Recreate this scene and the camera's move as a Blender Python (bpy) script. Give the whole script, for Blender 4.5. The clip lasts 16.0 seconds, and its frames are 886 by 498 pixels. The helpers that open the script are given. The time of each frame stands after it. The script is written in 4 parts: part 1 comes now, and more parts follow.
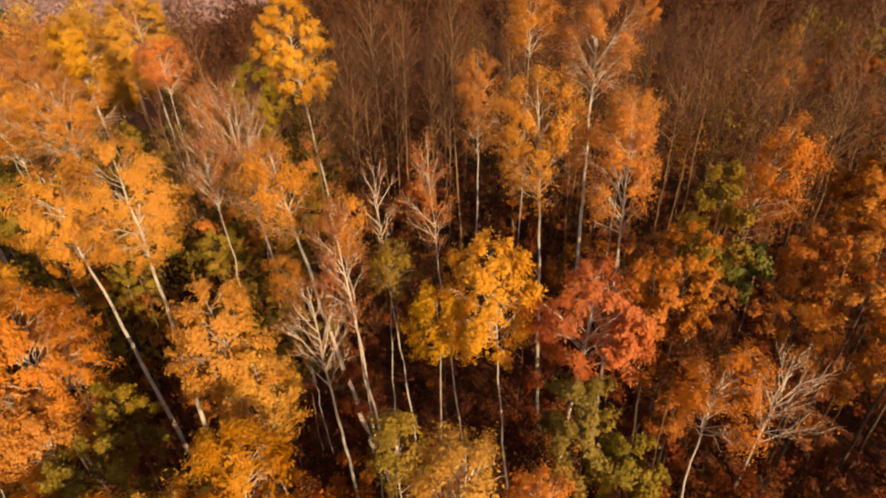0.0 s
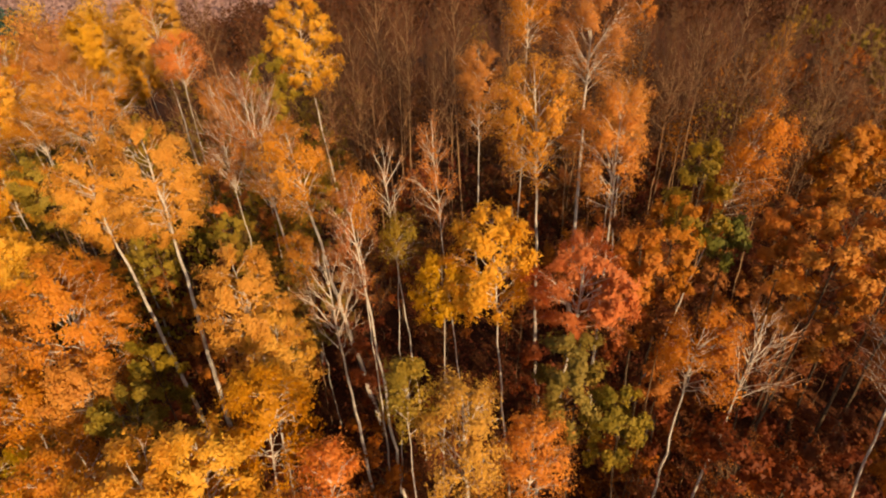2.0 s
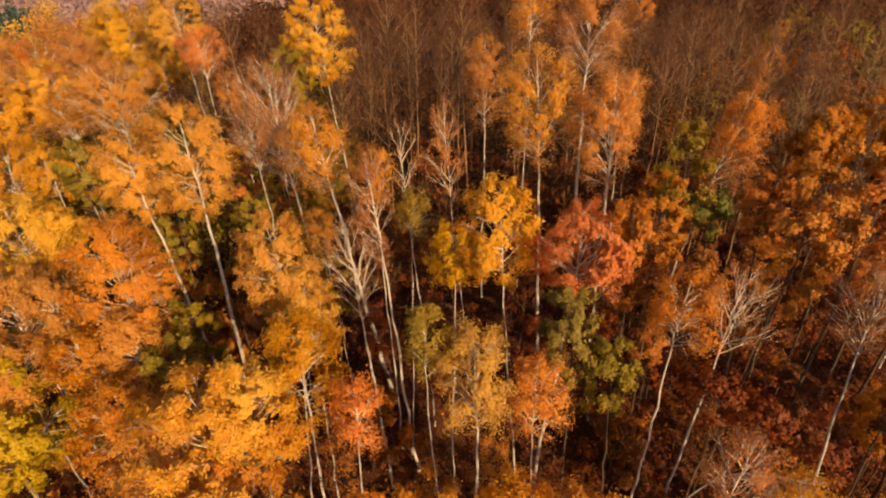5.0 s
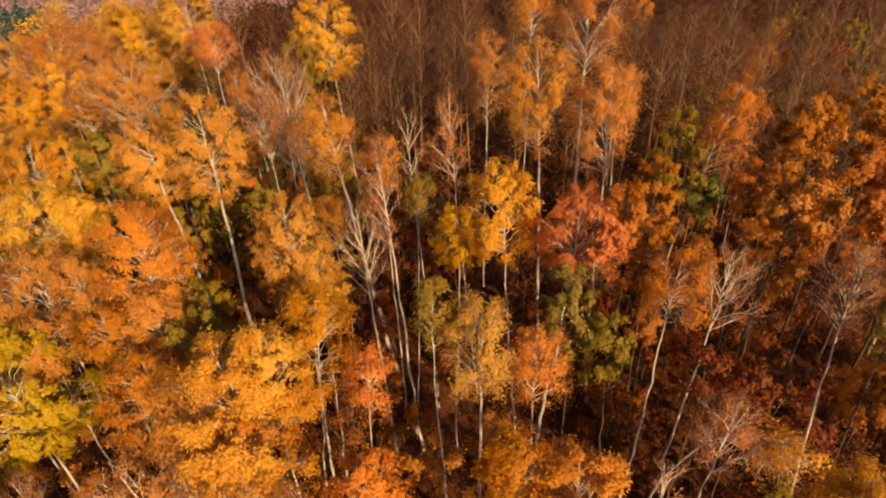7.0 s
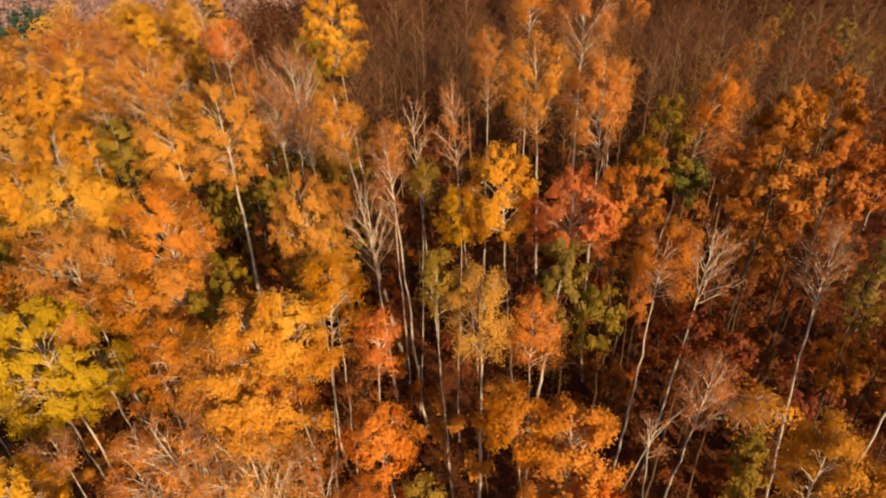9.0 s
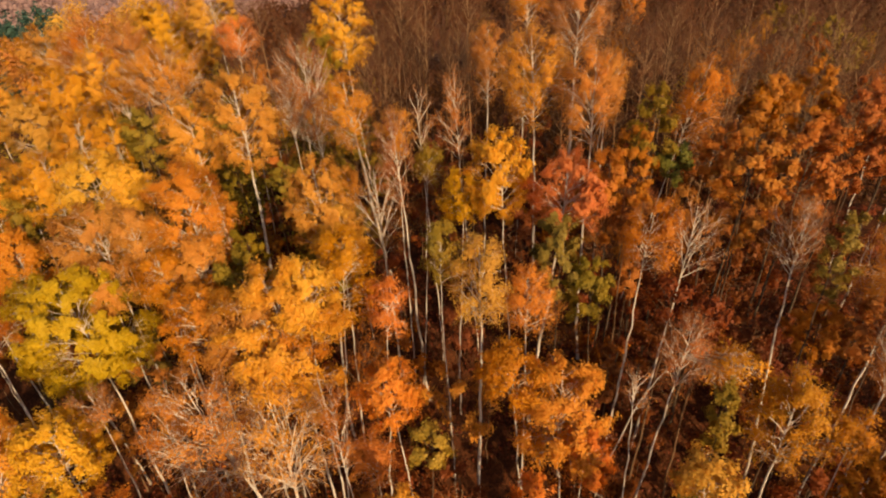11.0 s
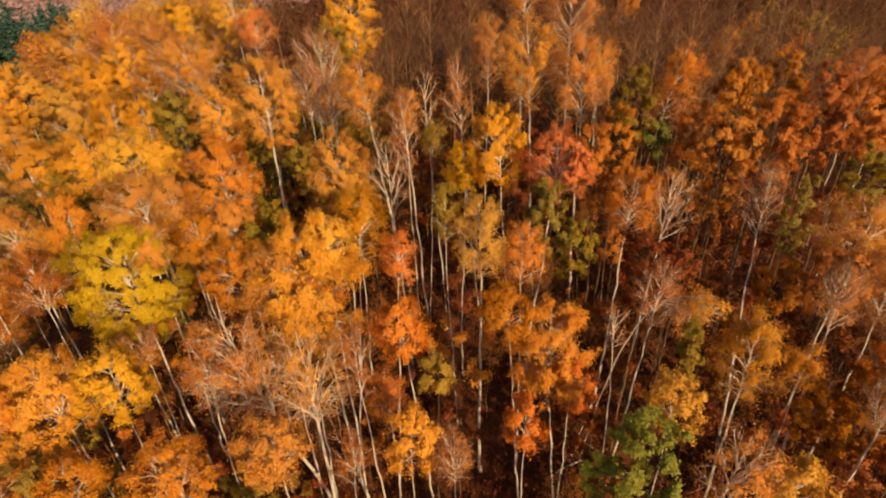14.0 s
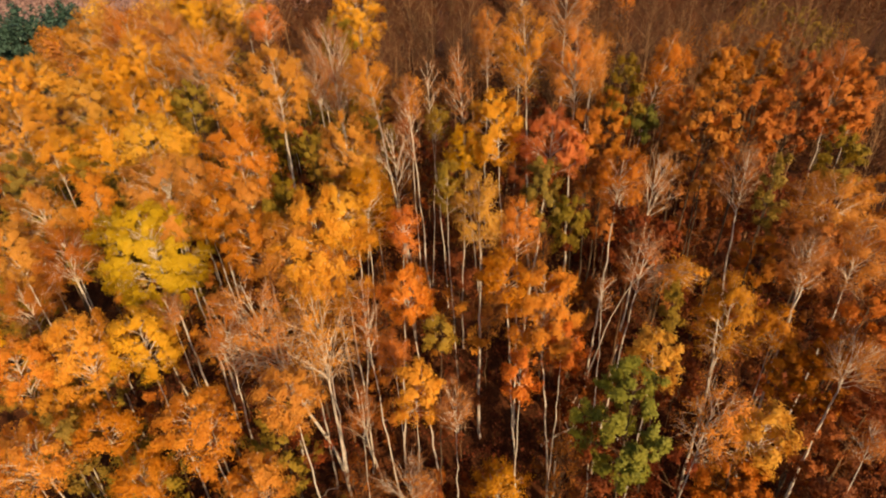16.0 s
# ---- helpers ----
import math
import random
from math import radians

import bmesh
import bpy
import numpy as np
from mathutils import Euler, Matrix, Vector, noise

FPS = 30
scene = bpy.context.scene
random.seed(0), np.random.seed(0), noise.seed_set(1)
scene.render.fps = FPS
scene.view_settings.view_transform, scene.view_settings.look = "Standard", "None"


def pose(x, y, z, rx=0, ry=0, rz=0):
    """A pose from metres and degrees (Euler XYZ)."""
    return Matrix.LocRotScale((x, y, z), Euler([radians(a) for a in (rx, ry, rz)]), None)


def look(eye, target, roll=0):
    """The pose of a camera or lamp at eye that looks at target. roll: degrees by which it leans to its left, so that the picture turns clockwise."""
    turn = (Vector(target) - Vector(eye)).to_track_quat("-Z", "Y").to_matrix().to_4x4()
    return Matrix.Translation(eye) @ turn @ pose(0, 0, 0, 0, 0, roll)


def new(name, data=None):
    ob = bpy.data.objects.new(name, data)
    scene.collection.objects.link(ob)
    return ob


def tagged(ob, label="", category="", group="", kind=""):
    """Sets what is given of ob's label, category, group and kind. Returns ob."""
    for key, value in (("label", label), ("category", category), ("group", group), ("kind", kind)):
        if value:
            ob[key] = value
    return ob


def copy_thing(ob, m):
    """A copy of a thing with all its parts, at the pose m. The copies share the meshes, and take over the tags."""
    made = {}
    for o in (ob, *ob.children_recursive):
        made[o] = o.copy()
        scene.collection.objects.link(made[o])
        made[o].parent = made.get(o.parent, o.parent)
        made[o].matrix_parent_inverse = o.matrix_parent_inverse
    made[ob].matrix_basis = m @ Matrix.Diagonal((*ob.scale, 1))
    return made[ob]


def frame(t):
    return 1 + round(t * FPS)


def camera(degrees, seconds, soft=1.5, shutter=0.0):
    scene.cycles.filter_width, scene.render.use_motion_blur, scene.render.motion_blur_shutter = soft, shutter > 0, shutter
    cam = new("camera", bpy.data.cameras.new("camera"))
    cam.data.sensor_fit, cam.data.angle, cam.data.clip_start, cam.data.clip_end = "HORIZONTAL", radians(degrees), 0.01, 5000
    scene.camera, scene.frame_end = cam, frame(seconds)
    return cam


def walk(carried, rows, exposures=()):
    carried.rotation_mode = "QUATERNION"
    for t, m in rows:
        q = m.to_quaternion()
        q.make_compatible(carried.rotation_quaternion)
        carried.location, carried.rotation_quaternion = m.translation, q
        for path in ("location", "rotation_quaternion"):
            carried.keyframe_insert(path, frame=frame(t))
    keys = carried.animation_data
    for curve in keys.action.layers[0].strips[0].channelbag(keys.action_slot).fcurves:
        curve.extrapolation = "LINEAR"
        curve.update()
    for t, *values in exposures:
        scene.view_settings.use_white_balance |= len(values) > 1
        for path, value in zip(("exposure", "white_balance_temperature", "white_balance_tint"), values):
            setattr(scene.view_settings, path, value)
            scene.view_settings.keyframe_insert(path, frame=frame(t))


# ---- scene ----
cam = camera(78.47, 16.0, soft=2.1)
# seconds, metres, and degrees of tilt, roll and turn; the drone flies backwards, level, over a wooded slope
PATH = [
    (0.0, -0.000, -0.000, 32.500, 58.376, 2.377, -1.463),
    (0.5, -0.035, -0.454, 32.498, 58.359, 2.387, -1.494),
    (1.0, -0.070, -0.933, 32.490, 58.364, 2.392, -1.464),
    (1.5, -0.115, -1.414, 32.480, 58.387, 2.404, -1.436),
    (2.0, -0.179, -1.893, 32.476, 58.410, 2.399, -1.421),
    (2.5, -0.253, -2.358, 32.470, 58.433, 2.387, -1.398),
    (3.0, -0.326, -2.789, 32.471, 58.464, 2.370, -1.348),
    (3.5, -0.398, -3.191, 32.480, 58.496, 2.390, -1.313),
    (4.0, -0.473, -3.571, 32.484, 58.512, 2.417, -1.279),
    (6.5, -0.800, -5.372, 32.459, 58.582, 2.425, -1.172),
    (7.0, -0.843, -5.749, 32.438, 58.639, 2.427, -1.144),
    (7.5, -0.880, -6.183, 32.422, 58.697, 2.436, -1.119),
    (8.0, -0.918, -6.635, 32.403, 58.755, 2.425, -1.101),
    (8.5, -0.960, -7.119, 32.383, 58.815, 2.416, -1.084),
    (9.0, -0.996, -7.622, 32.376, 58.878, 2.422, -1.051),
    (11.5, -1.154, -10.402, 32.361, 58.975, 2.449, -0.913),
    (12.0, -1.176, -10.993, 32.368, 58.975, 2.456, -0.859),
    (12.5, -1.197, -11.582, 32.363, 58.979, 2.452, -0.798),
    (13.0, -1.221, -12.188, 32.369, 58.978, 2.464, -0.770),
    (13.5, -1.272, -12.801, 32.352, 58.982, 2.475, -0.761),
    (14.0, -1.314, -13.420, 32.344, 58.960, 2.453, -0.747),
    (14.5, -1.354, -14.041, 32.343, 58.952, 2.447, -0.732),
    (15.0, -1.386, -14.667, 32.341, 58.923, 2.447, -0.719),
    (15.5, -1.422, -15.305, 32.334, 58.893, 2.447, -0.729),
    (16.0, -1.448, -15.933, 32.326, 58.894, 2.442, -0.708),
]
walk(cam, [(t, pose(x, y, z, rx, ry, rz)) for t, x, y, z, rx, ry, rz in PATH], exposures=[(0.0, 0.53, 8300, 10), (16.0, 0.53, 8300, 10)])

# ---- light ----
SUN_UP, SUN_FROM = 24.0, Vector((0.53, -0.848, 0.0)).normalized()
sky = bpy.data.worlds.new("sky")
scene.world = sky
sky.use_nodes = True
sky_tex = sky.node_tree.nodes.new("ShaderNodeTexSky")
sky_tex.sky_type, sky_tex.sun_disc = "NISHITA", False
sky_tex.sun_elevation, sky_tex.sun_rotation = radians(SUN_UP), math.atan2(SUN_FROM.x, SUN_FROM.y)
sky_back = sky.node_tree.nodes["Background"]
sky_back.inputs["Strength"].default_value = 0.108
sky.node_tree.links.new(sky_tex.outputs["Color"], sky_back.inputs["Color"])
sun = new("sun", bpy.data.lights.new("sun", "SUN"))
sun.data.energy, sun.data.angle, sun.data.color = 4.7, radians(0.6), (1.0, 0.79, 0.54)
sun_at = SUN_FROM * math.cos(radians(SUN_UP)) + Vector((0, 0, math.sin(radians(SUN_UP))))
sun.matrix_world = look(sun_at * 80 + Vector((0, 0, 40)), (0, 0, 40))


# ---- materials ----
class Nodes:
    """A material with its Principled shader, and short ways to add nodes."""

    def __init__(self, name):
        self.mat = bpy.data.materials.new(name)
        self.mat.use_nodes = True
        self.tree = self.mat.node_tree
        self.shader = self.tree.nodes["Principled BSDF"]
        self.out = self.tree.nodes["Material Output"]

    def add(self, kind, **values):
        node = self.tree.nodes.new(kind)
        for key, value in values.items():
            node.inputs[key.replace("_", " ")].default_value = value
        return node

    def link(self, a, b):
        self.tree.links.new(a, b)

    def ramp(self, source, stops):
        node = self.tree.nodes.new("ShaderNodeValToRGB")
        while len(node.color_ramp.elements) < len(stops):
            node.color_ramp.elements.new(0.5)
        for e, (at, colour) in zip(node.color_ramp.elements, stops):
            e.position, e.color = at, (*colour, 1)
        self.link(source, node.inputs["Fac"])
        return node.outputs["Color"]

    def noise(self, scale, detail=4.0, stretch=(1, 1, 1)):
        where = self.tree.nodes.new("ShaderNodeTexCoord")
        sized = self.tree.nodes.new("ShaderNodeMapping")
        sized.inputs["Scale"].default_value = stretch
        self.link(where.outputs["Object"], sized.inputs["Vector"])
        node = self.add("ShaderNodeTexNoise", Scale=scale, Detail=detail)
        self.link(sized.outputs["Vector"], node.inputs["Vector"])
        return node.outputs["Fac"]

    def scaled(self, source, by):
        node = self.tree.nodes.new("ShaderNodeMath")
        node.operation = "MULTIPLY"
        node.inputs[1].default_value = by
        self.link(source, node.inputs[0])
        return node.outputs[0]

    def mix(self, fac, a, b, how="MIX"):
        node = self.tree.nodes.new("ShaderNodeMix")
        node.data_type, node.blend_type = "RGBA", how
        for plug, value in ((node.inputs[0], fac), (node.inputs[6], a), (node.inputs[7], b)):
            if isinstance(value, (int, float)):
                plug.default_value = value
            elif isinstance(value, tuple):
                plug.default_value = (*value, 1)
            else:
                self.link(value, plug)
        return node.outputs[2]


def leaf_material(name, light, middle, dark, see_through=0.42):
    """Thin autumn leaves: each leaf has its own tint, each bough and each tree drifts a little."""
    n = Nodes(name)
    each = n.tree.nodes.new("ShaderNodeNewGeometry").outputs["Random Per Island"]
    colour = n.ramp(each, [(0.0, dark), (0.45, middle), (1.0, light)])
    patch = n.ramp(n.noise(0.55, 2.0), [(0.35, middle), (0.65, light)])
    colour = n.mix(0.6, colour, patch)
    shift = n.tree.nodes.new("ShaderNodeHueSaturation")
    own = n.tree.nodes.new("ShaderNodeObjectInfo").outputs["Random"]
    for plug, wide, low, high in (("Hue", 1.0, 0.492, 0.510), ("Value", 7.3, 0.86, 1.12), ("Saturation", 3.7, 0.98, 1.06)):
        again = n.tree.nodes.new("ShaderNodeMath")
        again.operation = "PINGPONG"
        again.inputs[1].default_value = 1.0
        n.link(n.scaled(own, wide), again.inputs[0])
        span = n.tree.nodes.new("ShaderNodeMapRange")
        span.inputs["To Min"].default_value, span.inputs["To Max"].default_value = low, high
        n.link(again.outputs[0], span.inputs["Value"])
        n.link(span.outputs["Result"], shift.inputs[plug])
    n.link(colour, shift.inputs["Color"])
    colour = shift.outputs["Color"]
    n.link(colour, n.shader.inputs["Base Color"])
    n.shader.inputs["Roughness"].default_value = 0.6
    n.shader.inputs["Specular IOR Level"].default_value = 0.25
    thin = n.tree.nodes.new("ShaderNodeBsdfTranslucent")
    n.link(colour, thin.inputs["Color"])
    both = n.tree.nodes.new("ShaderNodeMixShader")
    both.inputs[0].default_value = see_through
    n.link(n.shader.outputs[0], both.inputs[1])
    n.link(thin.outputs[0], both.inputs[2])
    n.link(both.outputs[0], n.out.inputs["Surface"])
    return n.mat


def bark_material(name, pale, dull, mark, marks=0.62):
    """Bark with dark cross-marks and grey-brown weathering."""
    n = Nodes(name)
    base = n.mix(n.noise(1.3, 5.0), pale, dull)
    scars = n.ramp(n.noise(5.0, 6.0, (1, 1, 4.0)), [(marks, (0, 0, 0)), (marks + 0.05, (1, 1, 1))])
    base = n.mix(scars, base, mark)
    n.link(base, n.shader.inputs["Base Color"])
    n.shader.inputs["Roughness"].default_value = 0.85
    n.shader.inputs["Specular IOR Level"].default_value = 0.12
    bump = n.add("ShaderNodeBump", Strength=0.4, Distance=0.02)
    n.link(n.noise(14.0, 5.0, (1, 1, 0.35)), bump.inputs["Height"])
    n.link(bump.outputs["Normal"], n.shader.inputs["Normal"])
    return n.mat


LEAF = {
    "gold": leaf_material("gold_leaf", (0.712, 0.380, 0.066), (0.626, 0.305, 0.047), (0.405, 0.203, 0.032)),
    "amber": leaf_material("amber_leaf", (0.658, 0.306, 0.060), (0.552, 0.219, 0.043), (0.430, 0.146, 0.031)),
    "rust": leaf_material("rust_leaf", (0.670, 0.274, 0.057), (0.530, 0.191, 0.041), (0.381, 0.124, 0.029)),
    "red": leaf_material("red_leaf", (0.744, 0.265, 0.073), (0.614, 0.209, 0.053), (0.465, 0.135, 0.036)),
    "oak": leaf_material("oak_leaf", (0.59, 0.222, 0.046), (0.455, 0.150, 0.034), (0.315, 0.090, 0.024)),
    "olive": leaf_material("olive_leaf", (0.408, 0.246, 0.045), (0.257, 0.179, 0.034), (0.123, 0.110, 0.025)),
    "green": leaf_material("green_leaf", (0.290, 0.245, 0.042), (0.175, 0.172, 0.032), (0.088, 0.096, 0.022)),
    "lemon": leaf_material("lemon_leaf", (0.67, 0.425, 0.066), (0.55, 0.335, 0.050), (0.34, 0.222, 0.035)),
    "bare": leaf_material("bare_leaf", (0.53, 0.195, 0.044), (0.40, 0.132, 0.031), (0.26, 0.076, 0.020)),
    "maroon": leaf_material("maroon_leaf", (0.29, 0.078, 0.024), (0.19, 0.049, 0.016), (0.11, 0.030, 0.011)),
    "dun": leaf_material("dun_leaf", (0.150, 0.055, 0.021), (0.094, 0.033, 0.013), (0.058, 0.020, 0.009)),
    # greyish pink: the haze of distance is put into this leaf colour
    "hazed_rosy": leaf_material("hazed_rosy_leaf", (0.43, 0.275, 0.245), (0.34, 0.215, 0.195), (0.26, 0.165, 0.15)),
    # conifer green with a blue cast painted in for the haze of distance
    "needle": leaf_material("needle", (0.046, 0.095, 0.068), (0.030, 0.060, 0.044), (0.018, 0.037, 0.028), 0.1),
}
LEAF["white"], LEAF["dim"], LEAF["sparse"] = LEAF["bare"], LEAF["dun"], LEAF["rust"]
BIRCH = bark_material("birch_bark", (0.64, 0.575, 0.52), (0.33, 0.265, 0.215), (0.06, 0.045, 0.035))
BIRCH_LIMB = bark_material("birch_limb_bark", (0.70, 0.61, 0.53), (0.50, 0.39, 0.31), (0.12, 0.07, 0.045), 0.68)
OAK_BARK = bark_material("oak_bark", (0.11, 0.075, 0.052), (0.07, 0.045, 0.03), (0.03, 0.02, 0.014), 0.55)
FAR_BARK = bark_material("far_bark", (0.17, 0.085, 0.040), (0.065, 0.030, 0.015), (0.06, 0.035, 0.02), 0.62)
DULL_BIRCH = bark_material("weathered_birch_bark", (0.36, 0.215, 0.12), (0.17, 0.088, 0.045), (0.06, 0.033, 0.018), 0.6)
BROWN_BARK = bark_material("young_bark", (0.19, 0.11, 0.062), (0.11, 0.06, 0.034), (0.05, 0.028, 0.018), 0.62)
TWIG = bark_material("twig_bark", (0.155, 0.06, 0.03), (0.09, 0.034, 0.017), (0.05, 0.02, 0.011), 0.7)
PALE_TWIG = bark_material("birch_twig_bark", (0.36, 0.175, 0.095), (0.22, 0.10, 0.052), (0.10, 0.045, 0.025), 0.7)


def litter_material():
    """Fallen leaves on dark soil, seen from far above."""
    n = Nodes("leaf_litter")
    where = n.tree.nodes.new("ShaderNodeTexCoord").outputs["Object"]
    cells = n.add("ShaderNodeTexVoronoi", Scale=9.0)
    n.link(where, cells.inputs["Vector"])
    split = n.tree.nodes.new("ShaderNodeSeparateColor")
    n.link(cells.outputs["Color"], split.inputs["Color"])
    leaves = n.ramp(split.outputs[0], [(0.0, (0.027, 0.011, 0.0072)), (0.5, (0.065, 0.023, 0.0108)), (0.85, (0.112, 0.035, 0.0156)), (1.0, (0.17, 0.060, 0.024))])
    drifts = n.ramp(n.noise(0.35, 5.0), [(0.35, (0.031, 0.012, 0.0072)), (0.65, (0.094, 0.032, 0.0132))])
    base = n.mix(0.5, leaves, drifts)
    n.link(base, n.shader.inputs["Base Color"])
    n.shader.inputs["Roughness"].default_value = 0.95
    n.shader.inputs["Specular IOR Level"].default_value = 0.03
    bump = n.add("ShaderNodeBump", Strength=0.6, Distance=0.05)
    n.link(cells.outputs["Distance"], bump.inputs["Height"])
    n.link(bump.outputs["Normal"], n.shader.inputs["Normal"])
    return n.mat


LITTER = litter_material()


# ---- ground ----
def ground_z(x, y):
    """The slope: it climbs ahead, levels off on a brow, and falls away to the left."""
    x, y = np.asarray(x, float), np.asarray(y, float)
    z = np.interp(y, [-400, -9.6, -3.2, 3.2, 8.0, 14.4, 19.2, 25.6, 38.4, 64.0, 105.0, 144.0, 400.0], [-60, -5.3, -3.0, 0.0, 2.6, 5.3, 7.5, 8.7, 8.7, 8.7, 9.5, 0.5, -10.0])
    out = np.maximum(0, -x - 6.4)
    z = z - 0.17 * out * np.clip(1 - out / 192, 0.3, 1) - 0.05 * np.maximum(0, x - 9.6)
    return z + 0.12 * np.sin(x * 0.9 + 0.4 * y) * np.cos(y * 0.7 - 0.2 * x)


def spread(near, step, far):
    """Coordinates close together near the walk and ever wider out to the horizon."""
    core = list(np.arange(-near, near + step, step))
    grow, at = step, near
    while at < far:
        grow *= 1.35
        at += grow
        core = [-at] + core + [at]
    return np.array(core)


def mesh_of(name, verts, faces, material, smooth=False):
    mesh = bpy.data.meshes.new(name)
    mesh.from_pydata(verts, [], faces)
    mesh.materials.append(material)
    if smooth:
        mesh.shade_smooth()
    return mesh


gx, gy = spread(40.0, 0.8, 4000.0), spread(40.0, 0.8, 4000.0)
gxx, gyy = np.meshgrid(gx, gy)
gzz = ground_z(gxx, gyy)
cols = len(gx)
quads = [(r * cols + c, r * cols + c + 1, (r + 1) * cols + c + 1, (r + 1) * cols + c) for r in range(len(gy) - 1) for c in range(cols - 1)]
ground = new("ground", mesh_of("ground", np.stack([gxx, gyy, gzz], -1).reshape(-1, 3).tolist(), quads, LITTER, True))
tagged(ground, "wooded slope covered in brown fallen leaves", "ground", kind="structure")


# ---- trees ----
def tube(path, radii, sides):
    """A tapered tube along a path: vertices and faces."""
    path, radii = np.asarray(path, float), np.asarray(radii, float)
    along = np.gradient(path, axis=0)
    along /= np.linalg.norm(along, axis=1, keepdims=True) + 1e-9
    side = np.cross(along, (0.31, 0.95, 0.02))
    side /= np.linalg.norm(side, axis=1, keepdims=True) + 1e-9
    other = np.cross(along, side)
    turn = np.arange(sides) * 2 * np.pi / sides
    ring = side[:, None] * np.cos(turn)[None, :, None] + other[:, None] * np.sin(turn)[None, :, None]
    verts = (path[:, None] + ring * radii[:, None, None]).reshape(-1, 3)
    faces = []
    for i in range(len(path) - 1):
        for k in range(sides):
            j = (k + 1) % sides
            faces.append((i * sides + k, i * sides + j, (i + 1) * sides + j, (i + 1) * sides + k))
    faces.append(tuple(range((len(path) - 1) * sides, len(path) * sides)))
    return verts, faces


def bezier(a, b, c, d, n):
    t = np.linspace(0, 1, n)[:, None]
    return (1 - t) ** 3 * a + 3 * t * (1 - t) ** 2 * b + 3 * t * t * (1 - t) * c + t**3 * d


def part(name, mesh, parent, label="", kind=""):
    ob = new(name, mesh)
    ob.parent = parent
    return tagged(ob, label, kind=kind)


def spikes_mesh(name, starts, ends, radius, material):
    """Fine twigs: each a three-sided sliver from start to end."""
    n = len(starts)
    way = ends - starts
    way /= np.linalg.norm(way, axis=1, keepdims=True) + 1e-9
    side = np.cross(way, (0.3, 0.2, 0.93))
    side /= np.linalg.norm(side, axis=1, keepdims=True) + 1e-9
    other = np.cross(way, side)
    rad = np.broadcast_to(np.asarray(radius, float), (n,))[:, None]
    verts = np.stack([starts + side * rad, starts + (-0.5 * side + 0.87 * other) * rad, starts + (-0.5 * side - 0.87 * other) * rad, ends], 1).reshape(-1, 3)
    tri = np.array([[0, 1, 3], [1, 2, 3], [2, 0, 3]])
    faces = (np.arange(n)[:, None, None] * 4 + tri[None]).reshape(-1, 3)
    return soup(name, verts, faces, material)


def strands_mesh(name, paths, radii, material):
    """Thin three-sided branches along curved paths, many in one mesh."""
    n, k, _ = paths.shape
    along = np.gradient(paths, axis=1)
    along /= np.linalg.norm(along, axis=2, keepdims=True) + 1e-9
    side = np.cross(along, (0.31, 0.95, 0.02))
    side /= np.linalg.norm(side, axis=2, keepdims=True) + 1e-9
    other = np.cross(along, side)
    turn = np.arange(3) * 2 * np.pi / 3
    ring = side[:, :, None] * np.cos(turn)[:, None] + other[:, :, None] * np.sin(turn)[:, None]
    verts = (paths[:, :, None] + ring * radii[:, :, None, None]).reshape(-1, 3)
    one = np.array([(i * 3 + a, i * 3 + (a + 1) % 3, (i + 1) * 3 + (a + 1) % 3, (i + 1) * 3 + a) for i in range(k - 1) for a in range(3)])
    faces = (np.arange(n)[:, None, None] * (3 * k) + one[None]).reshape(-1, 4)
    return soup(name, verts, faces, material)


def soup(name, verts, faces, material):
    """A mesh from arrays, fast."""
    mesh = bpy.data.meshes.new(name)
    n, k = faces.shape
    mesh.vertices.add(len(verts))
    mesh.vertices.foreach_set("co", np.ascontiguousarray(verts, np.float32).ravel())
    mesh.loops.add(n * k)
    mesh.loops.foreach_set("vertex_index", np.ascontiguousarray(faces, np.int32).ravel())
    mesh.polygons.add(n)
    mesh.polygons.foreach_set("loop_start", np.arange(0, n * k, k, dtype=np.int32))
    mesh.update(calc_edges=True)
    mesh.validate()
    mesh.materials.append(material)
    return mesh


def leaves_mesh(name, centres, facing, size, rng, material, ragged=0.36, along=None):
    """Leaves as small pointed blades, facing more or less outward from their clump, each an island of its own; along a twig they are drawn out and droop."""
    n = len(centres)
    face = facing + rng.normal(0, ragged, (n, 3))
    face /= np.linalg.norm(face, axis=1, keepdims=True) + 1e-9
    tip = rng.normal(size=(n, 3)) - (0, 0, 0.7)
    slim = 1.0
    if along is not None:
        tip, slim = along + rng.normal(0, 0.42, (n, 3)) - (0, 0, 0.25), 0.62
        size = size * 1.36
    tip -= face * (tip * face).sum(1, keepdims=True)
    tip /= np.linalg.norm(tip, axis=1, keepdims=True) + 1e-9
    side = np.cross(tip, face)
    length = (size * rng.uniform(0.65, 1.35, n))[:, None]
    wide = length * slim * rng.uniform(0.46, 0.62, n)[:, None]
    verts = np.stack([centres - tip * length * 0.45 + side * wide, centres + tip * length * 0.7, centres - tip * length * 0.45 - side * wide], 1).reshape(-1, 3)
    faces = np.arange(n * 3).reshape(-1, 3)
    return soup(name, verts, faces, material)


